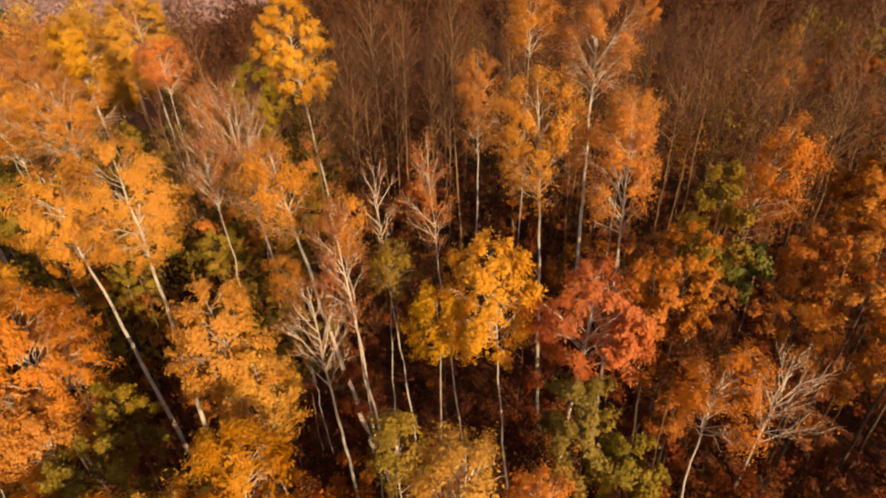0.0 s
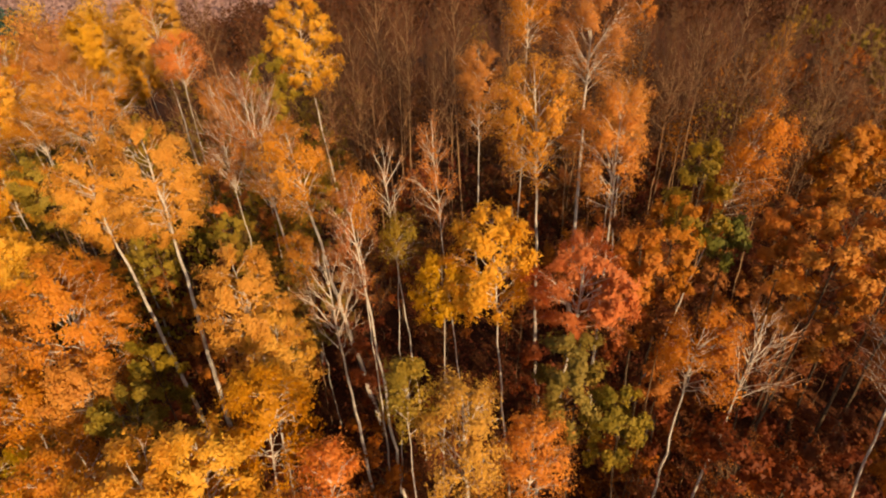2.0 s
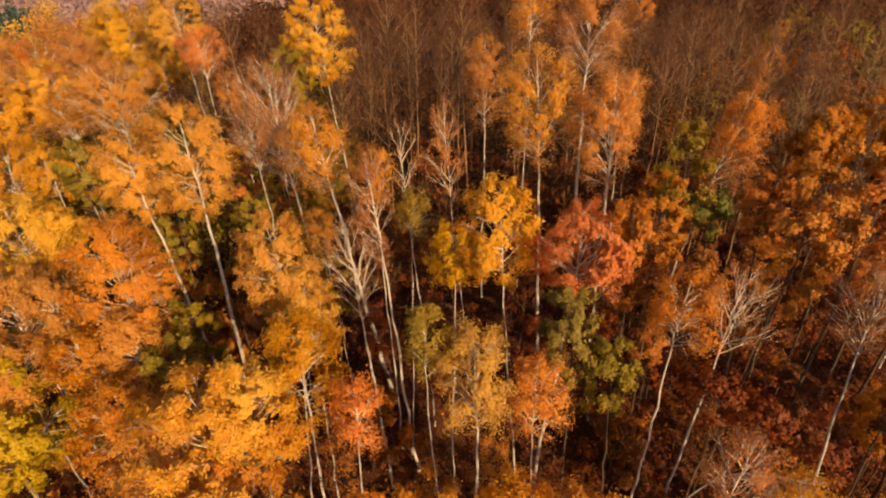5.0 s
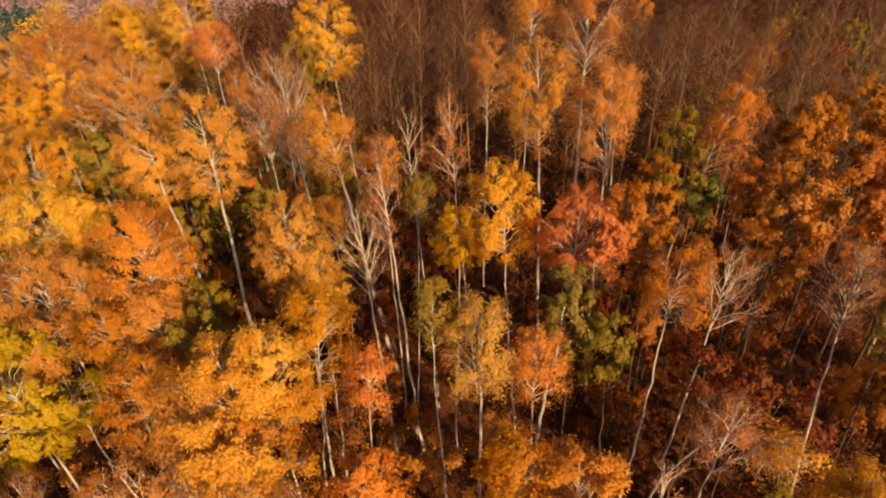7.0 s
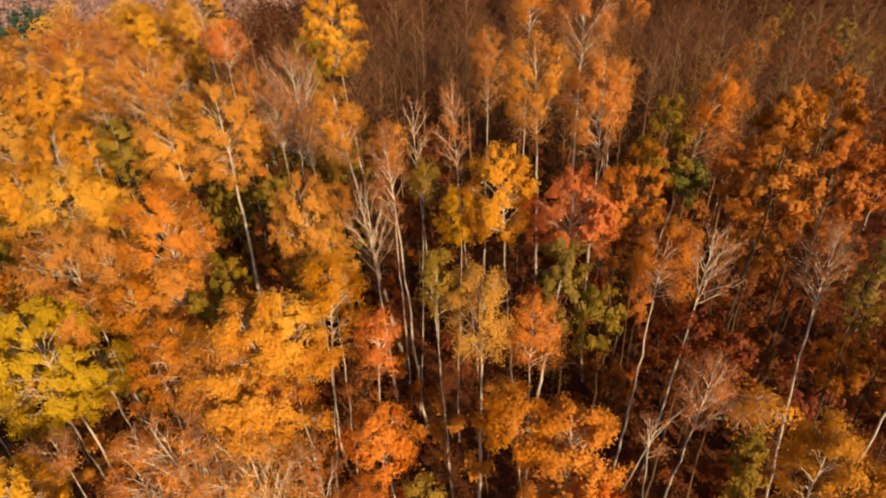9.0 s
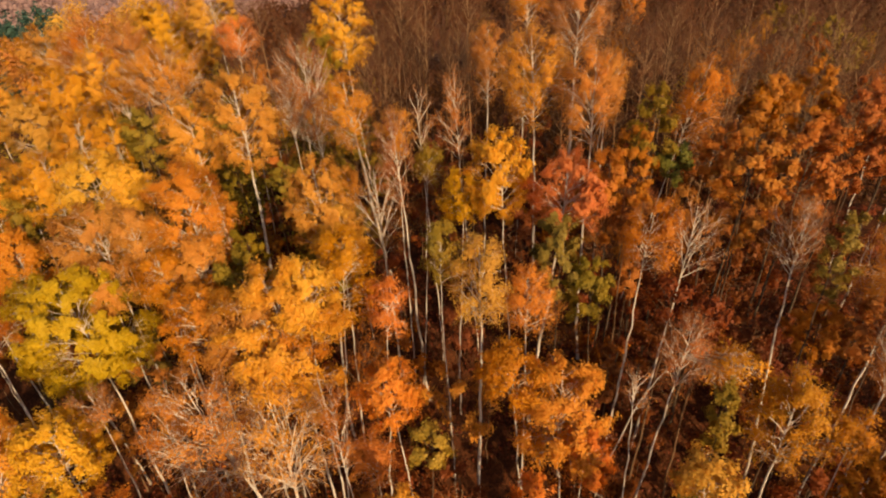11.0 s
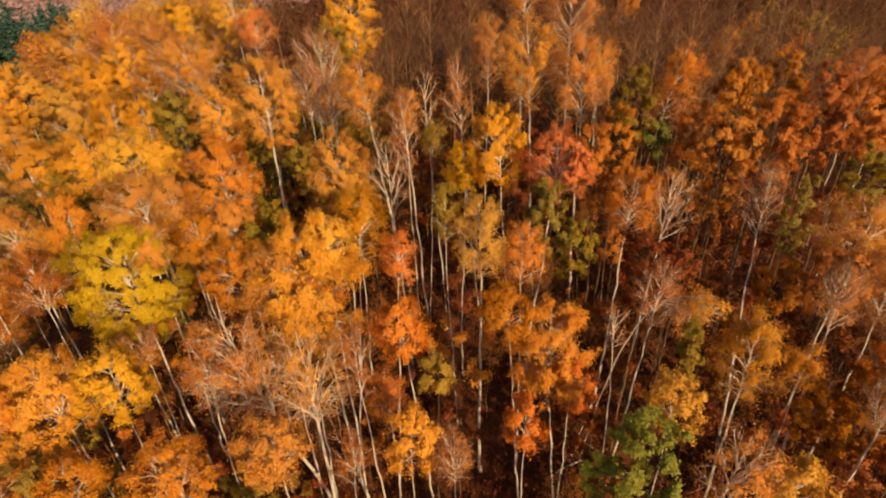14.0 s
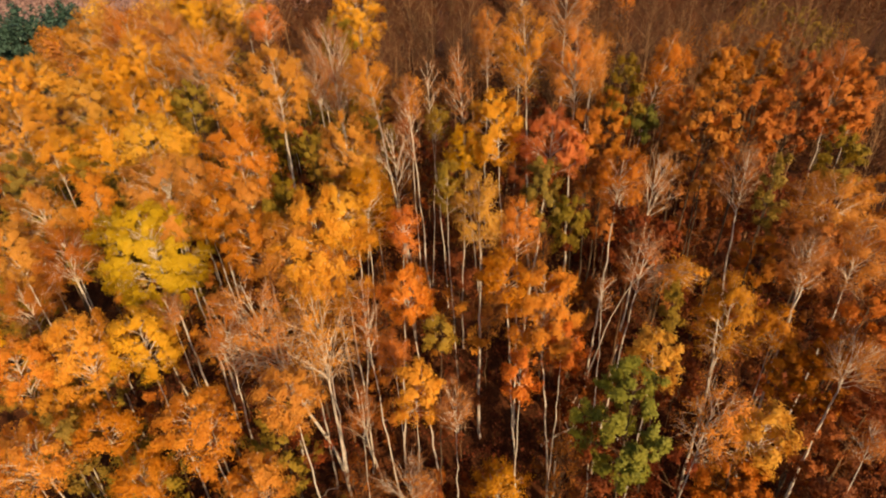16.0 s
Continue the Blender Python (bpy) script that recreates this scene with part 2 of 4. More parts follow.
# limbs, side branches a metre of limb, twigs a side branch, twig length, leaves, leaf length, leaf spread, how steeply limbs rise
HABIT = {
    "gold": (34, 5.0, 5, 0.30, 13800, 0.073, 0.072, 0.85),
    "amber": (36, 5.0, 5, 0.32, 12600, 0.068, 0.080, 1.0),
    "rust": (30, 5.0, 6, 0.36, 9600, 0.058, 0.095, 1.3),
    "sparse": (24, 5.0, 6, 0.42, 3500, 0.060, 0.10, 2.1),
    "red": (28, 5.0, 5, 0.30, 14500, 0.068, 0.070, 0.85),
    "oak": (24, 4.4, 5, 0.22, 13000, 0.082, 0.070, 0.6),
    "olive": (24, 4.4, 5, 0.22, 13000, 0.082, 0.070, 0.6),
    "green": (24, 4.2, 5, 0.24, 11000, 0.092, 0.075, 0.55),
    "lemon": (34, 5.0, 5, 0.28, 20000, 0.078, 0.075, 0.75),
    "bare": (28, 4.8, 6, 0.42, 2600, 0.055, 0.10, 1.8),
    "dim": (24, 4.4, 6, 0.50, 400, 0.075, 0.12, 1.35),
    "white": (20, 4.0, 5, 0.38, 250, 0.070, 0.12, 1.8),
    "brush": (11, 3.4, 4, 0.34, 3600, 0.115, 0.12, 0.7),
}
LEAFLESS = ("bare", "dim", "white")
THIN = ("rust", "sparse")
CROWD = [0]


def crown_reach(kind, level):
    """How wide a crown of that habit is at a level from -1 (its foot) to 1 (its top)."""
    if kind in LEAFLESS:
        widest, low, power = -0.1, 0.55, 1.3
    elif kind in ("oak", "olive", "green", "brush"):
        widest, low, power = -0.05, 0.62, 1.6
    elif kind in THIN:
        widest, low, power = -0.05, 0.62, 1.5
    else:
        widest, low, power = -0.12, 0.5, 1.7
    if level > widest:
        return (1 - ((level - widest) / (1 - widest)) ** 2.3) ** 0.6
    return 1 - low * ((widest - level) / (1 + widest)) ** power


def along_path(paths, index, share):
    """Points at a share of the way along some of the paths."""
    place = np.clip(share, 0, 0.9999) * (paths.shape[1] - 1)
    low = place.astype(int)
    rest = (place - low)[:, None]
    return paths[index, low] * (1 - rest) + paths[index, low + 1] * rest


def unit(v):
    return v / (np.linalg.norm(v, axis=-1, keepdims=True) + 1e-9)


def build_tree(kind, centre, half_wide, half_high, foot, label, thrift=1.0, name="", leaf="", stout=1.0, bow=0.0):
    """One tree: a bent tapered trunk, limbs that rise from it to the crown's edge, side branches, twigs, and leaves along the twigs. The empty stands at its foot."""
    CROWD[0] += 1
    rng = np.random.default_rng(100 + CROWD[0])
    limbs, per_metre, twigs, twig_long, leaves, leaf_long, leaf_loose, steep = HABIT[kind]
    size = (half_wide * half_wide * half_high / (1.5 * 1.5 * 2.4)) ** 0.66
    leaves = int(leaves * size * thrift)
    limbs = int(np.clip(limbs * size**0.45 * (0.6 + 0.4 * thrift), 8, 52))
    oak, young = kind in ("oak", "olive", "green", "brush"), bool(name)
    stem = new(name or ("oak_tree" if oak else "birch_tree"))
    stem.location = foot
    mid = np.array(centre) - np.array(foot)
    if kind in (*LEAFLESS, *THIN) and not name:
        longer = 0.5 if kind == "sparse" else 0.22
        mid[2] -= half_high * longer
        half_high *= 1 + longer
    tall = mid[2] + half_high
    # trunk
    bend = rng.normal(0, 0.11, 3) * (1, 1, 0)
    low = np.zeros(3) - (0, 0, 0.3)
    top = mid + np.array([rng.normal(0, 0.1), rng.normal(0, 0.1), half_high * 0.8])
    line = bezier(low, mid * 0.33 + bend * 2.0 + (0, 0, 0.2), mid * 0.72 - bend * 1.8, top, 19)
    if bow:
        # a stem that rises, then arches over under its crown
        line = bezier(low, mid * (0.16, 0.16, 0.45) + bend, mid * (0.35, 0.35, 1.0) + (0, 0, bow), mid + (0, 0, half_high * 0.3), 19)
    line[1:-1, :2] += rng.normal(0, 0.03, (17, 2))
    share = np.linspace(0, 1, 19)
    girth = (0.0037 if not oak else 0.0046) * tall * stout * rng.uniform(0.85, 1.1) * np.clip(0.5 + 0.32 * half_wide, 0.66, 1.15)
    radii = girth * ((1 - share) ** 0.7 * 0.9 + 0.1)
    radii[0] *= 1.35
    bark = BROWN_BARK if young else (OAK_BARK if oak else (DULL_BIRCH if kind == "dim" else BIRCH))
    trunk = part("trunk", mesh_of("trunk", *[list(map(tuple, v)) for v in tube(line, radii, 5 if young else 8)], bark, True), stem, "grey-brown young trunk" if young else ("dark oak trunk" if oak else ("dull weathered trunk" if kind == "dim" else "pale birch trunk with dark scars")))
    # limbs leave the trunk and sweep up and out to the crown's edge
    limb_bark = BROWN_BARK if young else (OAK_BARK if oak else (DULL_BIRCH if kind == "dim" else BIRCH_LIMB))
    edge, seed = max(0.35, half_wide - twig_long * 0.75), Vector(rng.uniform(-50, 50, 3))
    rough = 0.4 if kind in LEAFLESS else (0.55 if oak else (0.22 if kind in (*THIN, "amber") else 0.3))
    high = max(0.4, half_high - twig_long * 0.6)
    paths, thick = [], []
    for k in range(limbs):
        level = -0.86 + 1.84 * ((k + rng.uniform(0.1, 0.9)) / limbs) ** (0.8 if kind in LEAFLESS else 0.92)
        turn = 2.39996 * k + rng.normal(0, 0.45)
        bulge = 1 + rough * noise.noise(Vector((math.cos(turn), math.sin(turn), level)) * 1.5 + seed)
        out = crown_reach(kind, level) * edge * bulge * rng.uniform(0.3, 1) ** (0.3 if kind in LEAFLESS else (0.2 if kind in ("gold", "lemon", "red") else 0.32))
        tip = mid + (math.cos(turn) * out, math.sin(turn) * out, level * high * (0.85 + 0.15 * bulge))
        z0 = tip[2] - out * steep * rng.uniform(0.75, 1.3) * (0.72 + 0.28 * level) - 0.15
        z0 = float(np.clip(z0, mid[2] - half_high * rng.uniform(1.0, 1.5), top[2] - 0.25))
        root = np.array([np.interp(z0, line[:, 2], line[:, c]) for c in range(2)] + [z0])
        go = tip - root
        limb = bezier(root, root + go * (0.3, 0.3, 0.36), root + go * (0.66, 0.66, 0.76), tip, 8)
        limb[1:-1] += rng.normal(0, 0.022, (6, 3)) * np.linalg.norm(go)
        paths.append(limb)
        thick.append((0.008 + 0.0085 * np.linalg.norm(go) ** 0.8) * rng.uniform(0.8, 1.2) * (1.1 if kind in ("white", "sparse") else (0.8 if kind in ("bare", "gold", "lemon", "red") else 0.95)))
    paths, thick = np.array(paths), np.array(thick)
    taper = np.linspace(1, 0, 8) ** 0.8 * 0.82 + 0.18
    main = np.argsort(-thick)[: 4 if thrift < 1 else 9]
    for k in main:
        lv, lf = tube(paths[k][[0, 2, 4, 6, 7]], (thick[k] * taper)[[0, 2, 4, 6, 7]], 5)
        part("limb", mesh_of("limb", lv.tolist(), lf, limb_bark, True), trunk)
    # side branches
    span = np.linalg.norm(np.diff(paths, axis=1), axis=2).sum(1)
    count = np.maximum(3, np.round(span * per_metre * (0.55 + 0.45 * thrift))).astype(int)
    mine = np.repeat(np.arange(limbs), count)
    at = rng.uniform(0.26, 1.0, len(mine)) ** 0.85
    start = along_path(paths, mine, at)
    ahead = unit(along_path(paths, mine, np.minimum(at + 0.12, 1.0)) - along_path(paths, mine, at - 0.12))
    outward = unit((start - mid) * (1, 1, 0.4))
    go = unit(ahead * 0.7 + unit(rng.normal(size=start.shape)) * 0.62 + outward * 0.25 + (0, 0, 0.3 if kind in LEAFLESS else 0.08))
    far = ((0.16 + 0.36 * (1 - at)) * span[mine] * rng.uniform(0.65, 1.2, len(mine)) + 0.12)[:, None]
    steps = np.linspace(0, 1, 3)[None, :, None]
    curl = np.array((0, 0, 0.28 if kind in LEAFLESS else (-0.22 if not oak else 0.1)))
    side = start[:, None] + go[:, None] * far[:, None] * steps + curl * far[:, None] * steps**2 + rng.normal(0, 0.025, (len(mine), 3, 3)) * (steps > 0)
    side_thick = (0.0062 + 0.0055 * far[:, 0])[:, None] * np.array([1, 0.7, 0.25]) * (0.85 if kind in ("gold", "red") else 1.0)
    rest = np.setdiff1d(np.arange(limbs), main)
    if len(rest):
        part("upper_branch_canopy", strands_mesh("upper_branch_canopy", paths[rest], thick[rest][:, None] * taper, limb_bark), stem, kind="stuff")
    part("bough_canopy", strands_mesh("bough_canopy", side, side_thick, limb_bark), stem, kind="stuff")
    # twigs
    owner = np.repeat(np.arange(len(side)), twigs)
    at = rng.uniform(0.2, 1.0, len(owner))
    base = along_path(side, owner, at)
    way = unit(go[owner] * 0.7 + rng.normal(size=base.shape) * 0.42 + outward[owner] * 0.2 + (0, 0, 0.3 if kind in LEAFLESS else (-0.3 if not oak else 0.1)))
    tips = base + way * (twig_long * rng.uniform(0.45, 1.3, len(base)))[:, None]
    shown = np.arange(len(base)) % twigs < (twigs if kind in LEAFLESS else (4 if kind in THIN else 1))
    part("twig_canopy", spikes_mesh("twig_canopy", base[shown], tips[shown], 0.0068 if kind in LEAFLESS else 0.0055, TWIG if kind == "dim" else (PALE_TWIG if kind in ("bare", "white", *THIN) and not young else TWIG)), stem, "fine reddish-brown twigs", "stuff")
    # leaves hang along the twigs, fewer low in a birch's crown where its limbs show
    level = (base[:, 2] - mid[2]) / half_high
    thin = kind in (*THIN, "amber")
    dense = np.clip((0.7 if thin else 1.0) + 0.75 * level, 0.26 if thin else 0.6, 1.0) * (rng.uniform(0.2, 1.0, len(side)) ** 1.3 * 2.0 if kind in ("gold", "amber", "red", "lemon") else rng.uniform(0.55, 1.35, len(side)))[owner] * rng.uniform(0.6, 1.4, len(base))
    if kind in ("gold", "amber", "red", "lemon"):
        # a full dome: most leaves hang at the crown's edge, and hide the limbs
        dense = dense * np.clip(np.linalg.norm((base - mid) / (half_wide, half_wide, half_high), axis=1), 0.3, 1.05) ** 1.8
    if oak:
        dense = dense * np.where(at > 0.55, 1.0, 0.25)
    pick = rng.choice(len(base), leaves, p=dense / dense.sum())
    spot = base[pick] + (tips - base)[pick] * rng.uniform(-0.1, 1.1, (leaves, 1)) + np.clip(rng.normal(0, leaf_loose, (leaves, 3)), -1.6 * leaf_loose, 1.6 * leaf_loose)
    spot[:, 2] -= np.abs(rng.normal(0, leaf_loose * 0.7, leaves))
    heart = side[owner[pick], 1] - outward[owner[pick]] * 0.12 - (0, 0, 0.12)
    facing = unit(unit(spot - heart) * (1.0 if oak else 0.7) + unit((spot - mid) / (half_wide, half_wide, half_high)) * (0.6 if oak else 1.0) + (0, 0, 0.2))
    part("crown", leaves_mesh("crown", spot, facing, leaf_long, rng, LEAF[leaf or kind], 0.3 if oak else 0.26, None if oak else way[pick]), stem, "withered leaves" if kind in (*LEAFLESS, "brush") else "autumn leaves", "stuff")
    return tagged(stem, label, "tree")


STANDING = []


def tree(kind, x, y, z, half_wide, half_high, foot_x, foot_y, label, stout=1.0, leaf="", bow=0.0):
    """A tree whose crown's middle is at x, y, z and whose trunk stands at foot_x, foot_y."""
    STANDING.append((x, y))
    if kind == "brush":
        return build_tree(kind, (x, y, z - half_high * 0.5), half_wide * 1.3, half_high * 1.5, (foot_x, foot_y, float(ground_z(foot_x, foot_y))), label, 0.7, "sapling", "maroon")
    drop, stretch = (0.62, 1.62) if kind in ("oak", "olive", "green") else (0.06, 1.04)
    if kind in ("gold", "amber", "red", "lemon") and half_high < 1.3 * half_wide:
        drop, stretch = 0.36, 1.36
    return build_tree(kind, (x, y, z - half_high * drop), half_wide * (1.12 if kind in (*LEAFLESS, *THIN) else 1.05), half_high * stretch, (foot_x, foot_y, float(ground_z(foot_x, foot_y))), label, stout=stout, leaf=leaf, bow=bow)


tree("amber", -48.83, 55.11, 21.52, 2.96, 2.10, -48.67, 55.35, "broad-crowned white-barked birch with orange amber leaves")
tree("gold", -36.32, 42.28, 23.93, 2.81, 2.32, -35.94, 42.71, "broad-crowned white-barked birch with golden yellow leaves")
tree("gold", -41.16, 38.14, 21.12, 2.70, 2.23, -40.85, 38.55, "broad-crowned white-barked birch with golden yellow leaves")
tree("gold", -30.02, 32.22, 22.87, 2.28, 1.76, -30.62, 32.19, "broad-crowned white-barked birch with golden yellow leaves")
tree("gold", -31.24, 29.82, 21.24, 1.90, 1.74, -30.67, 29.97, "tall white-barked birch with golden yellow leaves")
tree("rust", -31.01, 39.30, 24.48, 2.53, 2.31, -30.49, 38.93, "broad-crowned white-barked birch with sparse rusty orange leaves")
tree("rust", -21.05, 30.27, 24.42, 2.66, 1.75, -21.09, 30.02, "broad-crowned white-barked birch with sparse rusty orange leaves")
tree("gold", -25.25, 40.98, 25.89, 2.44, 2.00, -25.19, 41.05, "broad-crowned white-barked birch with golden yellow leaves")
tree("rust", -16.61, 34.99, 25.81, 1.64, 1.45, -17.23, 34.72, "tall white-barked birch with reddish orange leaves", 1.0, "red")
tree("gold", -14.84, 19.19, 23.57, 1.70, 1.64, -14.13, 19.65, "tall white-barked birch with golden yellow leaves", 1.5)
tree("gold", -11.80, 18.85, 23.88, 1.92, 2.64, -12.33, 18.59, "tall white-barked birch with golden yellow leaves", 1.5)
tree("olive", -18.77, 21.83, 22.62, 1.31, 1.23, -19.20, 22.12, "tall young oak with olive and yellow leaves")
tree("amber", -23.41, 23.12, 22.11, 1.81, 1.49, -23.87, 23.23, "tall white-barked birch with orange amber leaves")
tree("amber", -32.80, 23.52, 20.13, 2.95, 2.46, -33.27, 23.04, "broad-crowned white-barked birch with orange amber leaves")
tree("gold", -24.80, 20.49, 20.47, 1.93, 1.58, -24.32, 20.22, "tall white-barked birch with golden yellow leaves")
tree("gold", -20.30, 18.02, 21.14, 1.97, 1.64, -20.66, 18.49, "tall white-barked birch with golden yellow leaves")
tree("amber", -18.02, 13.30, 20.45, 2.10, 1.32, -17.54, 13.10, "tall white-barked birch with orange amber leaves")
tree("amber", -15.81, 12.70, 20.62, 1.28, 1.33, -15.21, 12.74, "slender white-barked birch with orange amber leaves")
tree("amber", -12.97, 12.88, 21.69, 2.12, 2.10, -12.74, 12.59, "tall white-barked birch with orange amber leaves")
tree("amber", -26.65, 14.26, 18.39, 1.87, 1.46, -26.08, 14.44, "tall white-barked birch with orange amber leaves")
tree("amber", -21.49, 12.29, 19.91, 1.36, 1.49, -20.89, 12.67, "tall white-barked birch with orange amber leaves")
tree("lemon", -17.63, 9.26, 18.41, 2.51, 2.30, -16.51, 9.07, "broad-crowned white-barked birch with bright lemon yellow leaves")
tree("rust", -22.59, 9.76, 17.92, 1.55, 1.35, -22.77, 9.44, "broad-crowned birch with thin reddish withered leaves", 1.0, "bare")
tree("amber", -13.97, 10.79, 19.72, 1.16, 0.83, -14.43, 10.38, "slender white-barked birch with orange amber leaves")
tree("gold", -6.96, 12.94, 21.85, 1.55, 2.01, -7.21, 13.04, "tall white-barked birch with golden yellow leaves")
tree("amber", -11.24, 8.13, 19.24, 1.74, 1.28, -11.88, 8.30, "tall white-barked birch with orange amber leaves")
tree("amber", -7.71, 6.54, 19.69, 2.41, 2.56, -6.72, 7.07, "broad-crowned white-barked birch with orange amber leaves")
tree("amber", -5.29, 8.75, 20.40, 1.28, 2.19, -7.55, 8.30, "tall white-barked birch with orange amber leaves")
tree("rust", -3.57, 7.61, 19.60, 0.88, 1.22, -4.97, 7.43, "slender white-barked birch with fiery red-orange leaves", 1.0, "red")
tree("bare", -9.36, 24.00, 24.36, 2.14, 2.94, -8.27, 24.37, "broad-crowned leafless birch with pale trunk and reddish twigs", 1.4)
tree("rust", -6.09, 18.47, 24.49, 1.44, 1.79, -4.05, 19.08, "tall white-barked birch with sparse rusty orange leaves", 1.8)
tree("white", -4.52, 14.61, 20.73, 1.38, 2.11, -4.11, 14.69, "tall bare birch with whitish forked limbs", 1.4)
tree("bare", -3.45, 15.36, 22.83, 1.04, 2.35, -2.67, 15.47, "slender leafless birch with pale trunk and reddish twigs", 1.5)
tree("white", -2.25, 17.69, 24.08, 0.88, 1.59, -1.70, 17.74, "slender bare birch with whitish forked limbs")
tree("rust", -1.77, 16.08, 22.18, 0.90, 0.95, -3.10, 16.08, "slender white-barked birch with thin olive gold leaves", 0.9, "olive")
tree("bare", -0.55, 18.11, 24.07, 0.96, 2.17, 0.72, 18.15, "slender leafless birch with pale trunk and reddish twigs")
tree("rust", 2.14, 27.56, 24.86, 1.42, 2.34, 1.90, 27.58, "tall white-barked birch with sparse rusty orange leaves")
tree("rust", 3.87, 20.37, 25.55, 1.95, 2.30, 4.90, 20.20, "broad-crowned white-barked birch with orange amber leaves", 1.3, "amber")
tree("rust", 7.96, 27.54, 27.58, 1.96, 2.09, 8.19, 27.48, "broad-crowned white-barked birch with sparse rusty orange leaves", 1.4, "amber")
tree("rust", 6.35, 17.95, 25.11, 1.45, 2.28, 7.36, 17.65, "tall white-barked birch with orange amber leaves", 1.3, "amber")
tree("red", 4.68, 13.61, 21.83, 1.91, 1.49, 3.52, 14.01, "broad-crowned white-barked birch with fiery red-orange leaves", 1.2)
tree("gold", 1.37, 13.69, 22.30, 1.55, 2.25, 2.69, 13.59, "tall white-barked birch with golden yellow leaves")
tree("gold", -0.33, 14.21, 20.90, 1.04, 1.40, -0.72, 14.46, "slender white-barked birch with golden yellow leaves")
tree("olive", 3.75, 10.50, 20.30, 1.25, 1.40, 4.27, 10.70, "tall young oak with olive and yellow leaves")
tree("olive", 5.15, 10.20, 18.40, 1.15, 1.00, 6.13, 9.87, "lower young oak with olive and yellow leaves")
tree("oak", 6.91, 14.25, 21.38, 1.28, 1.57, 7.47, 14.10, "tall oak with brownish orange autumn leaves")
tree("oak", 8.16, 14.95, 22.39, 1.16, 1.37, 7.98, 14.98, "tall oak with brownish orange autumn leaves")
tree("olive", 9.07, 15.60, 24.19, 1.02, 1.42, 9.42, 15.22, "slender young oak with olive and yellow leaves")
tree("rust", 12.23, 17.84, 24.22, 1.21, 2.12, 9.65, 19.60, "tall white-barked birch with sparse rusty orange leaves")
tree("green", 10.49, 15.66, 21.95, 0.86, 0.72, 10.87, 16.00, "slender oak with dull green autumn leaves")
tree("oak", 12.99, 13.27, 22.46, 1.58, 2.04, 12.40, 13.69, "tall oak with brownish orange autumn leaves")
tree("oak", 15.98, 13.88, 22.37, 1.85, 1.98, 15.45, 13.72, "broad-crowned oak with brownish orange autumn leaves")
tree("oak", 20.42, 17.22, 22.93, 1.68, 2.03, 20.56, 17.62, "tall oak with brownish orange autumn leaves")
tree("oak", 23.09, 17.31, 22.78, 2.02, 1.73, 22.89, 17.72, "broad-crowned oak with brownish orange autumn leaves")
tree("rust", 8.24, 11.44, 20.16, 1.38, 1.59, 7.62, 11.83, "tall white-barked birch with sparse rusty orange leaves", 1.3)
tree("white", 10.20, 11.54, 19.97, 1.45, 1.66, 9.48, 12.09, "tall bare birch with whitish forked limbs", 1.3)
tree("bare", 14.11, 10.58, 20.41, 1.23, 1.63, 15.22, 9.55, "tall leafless birch with pale trunk and reddish twigs", 1.4)
tree("olive", 14.94, 8.68, 20.64, 0.67, 1.41, 14.53, 8.28, "slender young oak with olive and yellow leaves")
tree("rust", 18.70, 9.09, 19.04, 2.20, 1.75, 18.25, 9.27, "broad-crowned white-barked birch with sparse rusty orange leaves", 1.2, "amber")
tree("rust", 0.11, 8.55, 20.21, 1.43, 1.90, 0.08, 8.55, "tall white-barked birch with thin golden leaves", 1.5, "gold")
tree("amber", -1.36, 9.15, 20.86, 0.79, 1.44, -1.39, 8.82, "slender white-barked birch with muted olive gold leaves", 1.0, "olive")
tree("rust", 2.23, 8.39, 19.20, 1.18, 1.46, 2.20, 8.40, "tall white-barked birch with sparse rusty orange leaves")
tree("gold", -19.00, 3.75, 16.10, 1.89, 1.61, -18.38, 3.78, "broad-crowned white-barked birch with golden yellow leaves")
tree("gold", -16.14, 4.07, 16.36, 1.55, 1.40, -16.26, 3.82, "tall white-barked birch with golden yellow leaves")
tree("sparse", -11.26, 5.11, 16.61, 2.05, 2.12, -8.65, 6.81, "broad-crowned white-barked birch with sparse rusty orange leaves", 1.5, "amber")
tree("sparse", -7.92, 4.63, 16.82, 2.00, 2.08, -8.05, 4.59, "broad-crowned white-barked birch with sparse rusty orange leaves", 1.5, "amber")
tree("bare", -5.42, 3.52, 17.24, 0.85, 1.97, -4.87, 3.69, "slender leafless birch with pale trunk and reddish twigs")
tree("red", -3.53, 4.63, 18.05, 1.17, 1.17, -2.36, 4.87, "tall white-barked birch with fiery red-orange leaves")
tree("amber", -8.42, 0.58, 15.80, 1.45, 1.20, -8.19, 0.68, "tall white-barked birch with orange amber leaves")
tree("bare", -6.10, 2.42, 12.60, 0.95, 1.60, -6.63, 2.34, "slender leafless birch with pale trunk and reddish twigs")
tree("gold", -3.10, 1.26, 14.70, 1.02, 1.75, -3.76, 1.23, "slender white-barked birch with golden yellow leaves")
tree("amber", -12.00, -0.40, 15.43, 1.60, 1.35, -12.00, -0.07, "tall white-barked birch with orange amber leaves")
tree("amber", -9.86, -1.14, 12.68, 1.30, 0.97, -10.33, -0.92, "tall white-barked birch with orange amber leaves")
tree("amber", -19.71, -0.19, 13.54, 2.11, 0.98, -19.14, -0.07, "broad-crowned white-barked birch with orange amber leaves")
tree("sparse", -12.94, 5.68, 15.50, 1.28, 1.82, -14.06, 5.95, "tall white-barked birch with sparse rusty orange leaves")
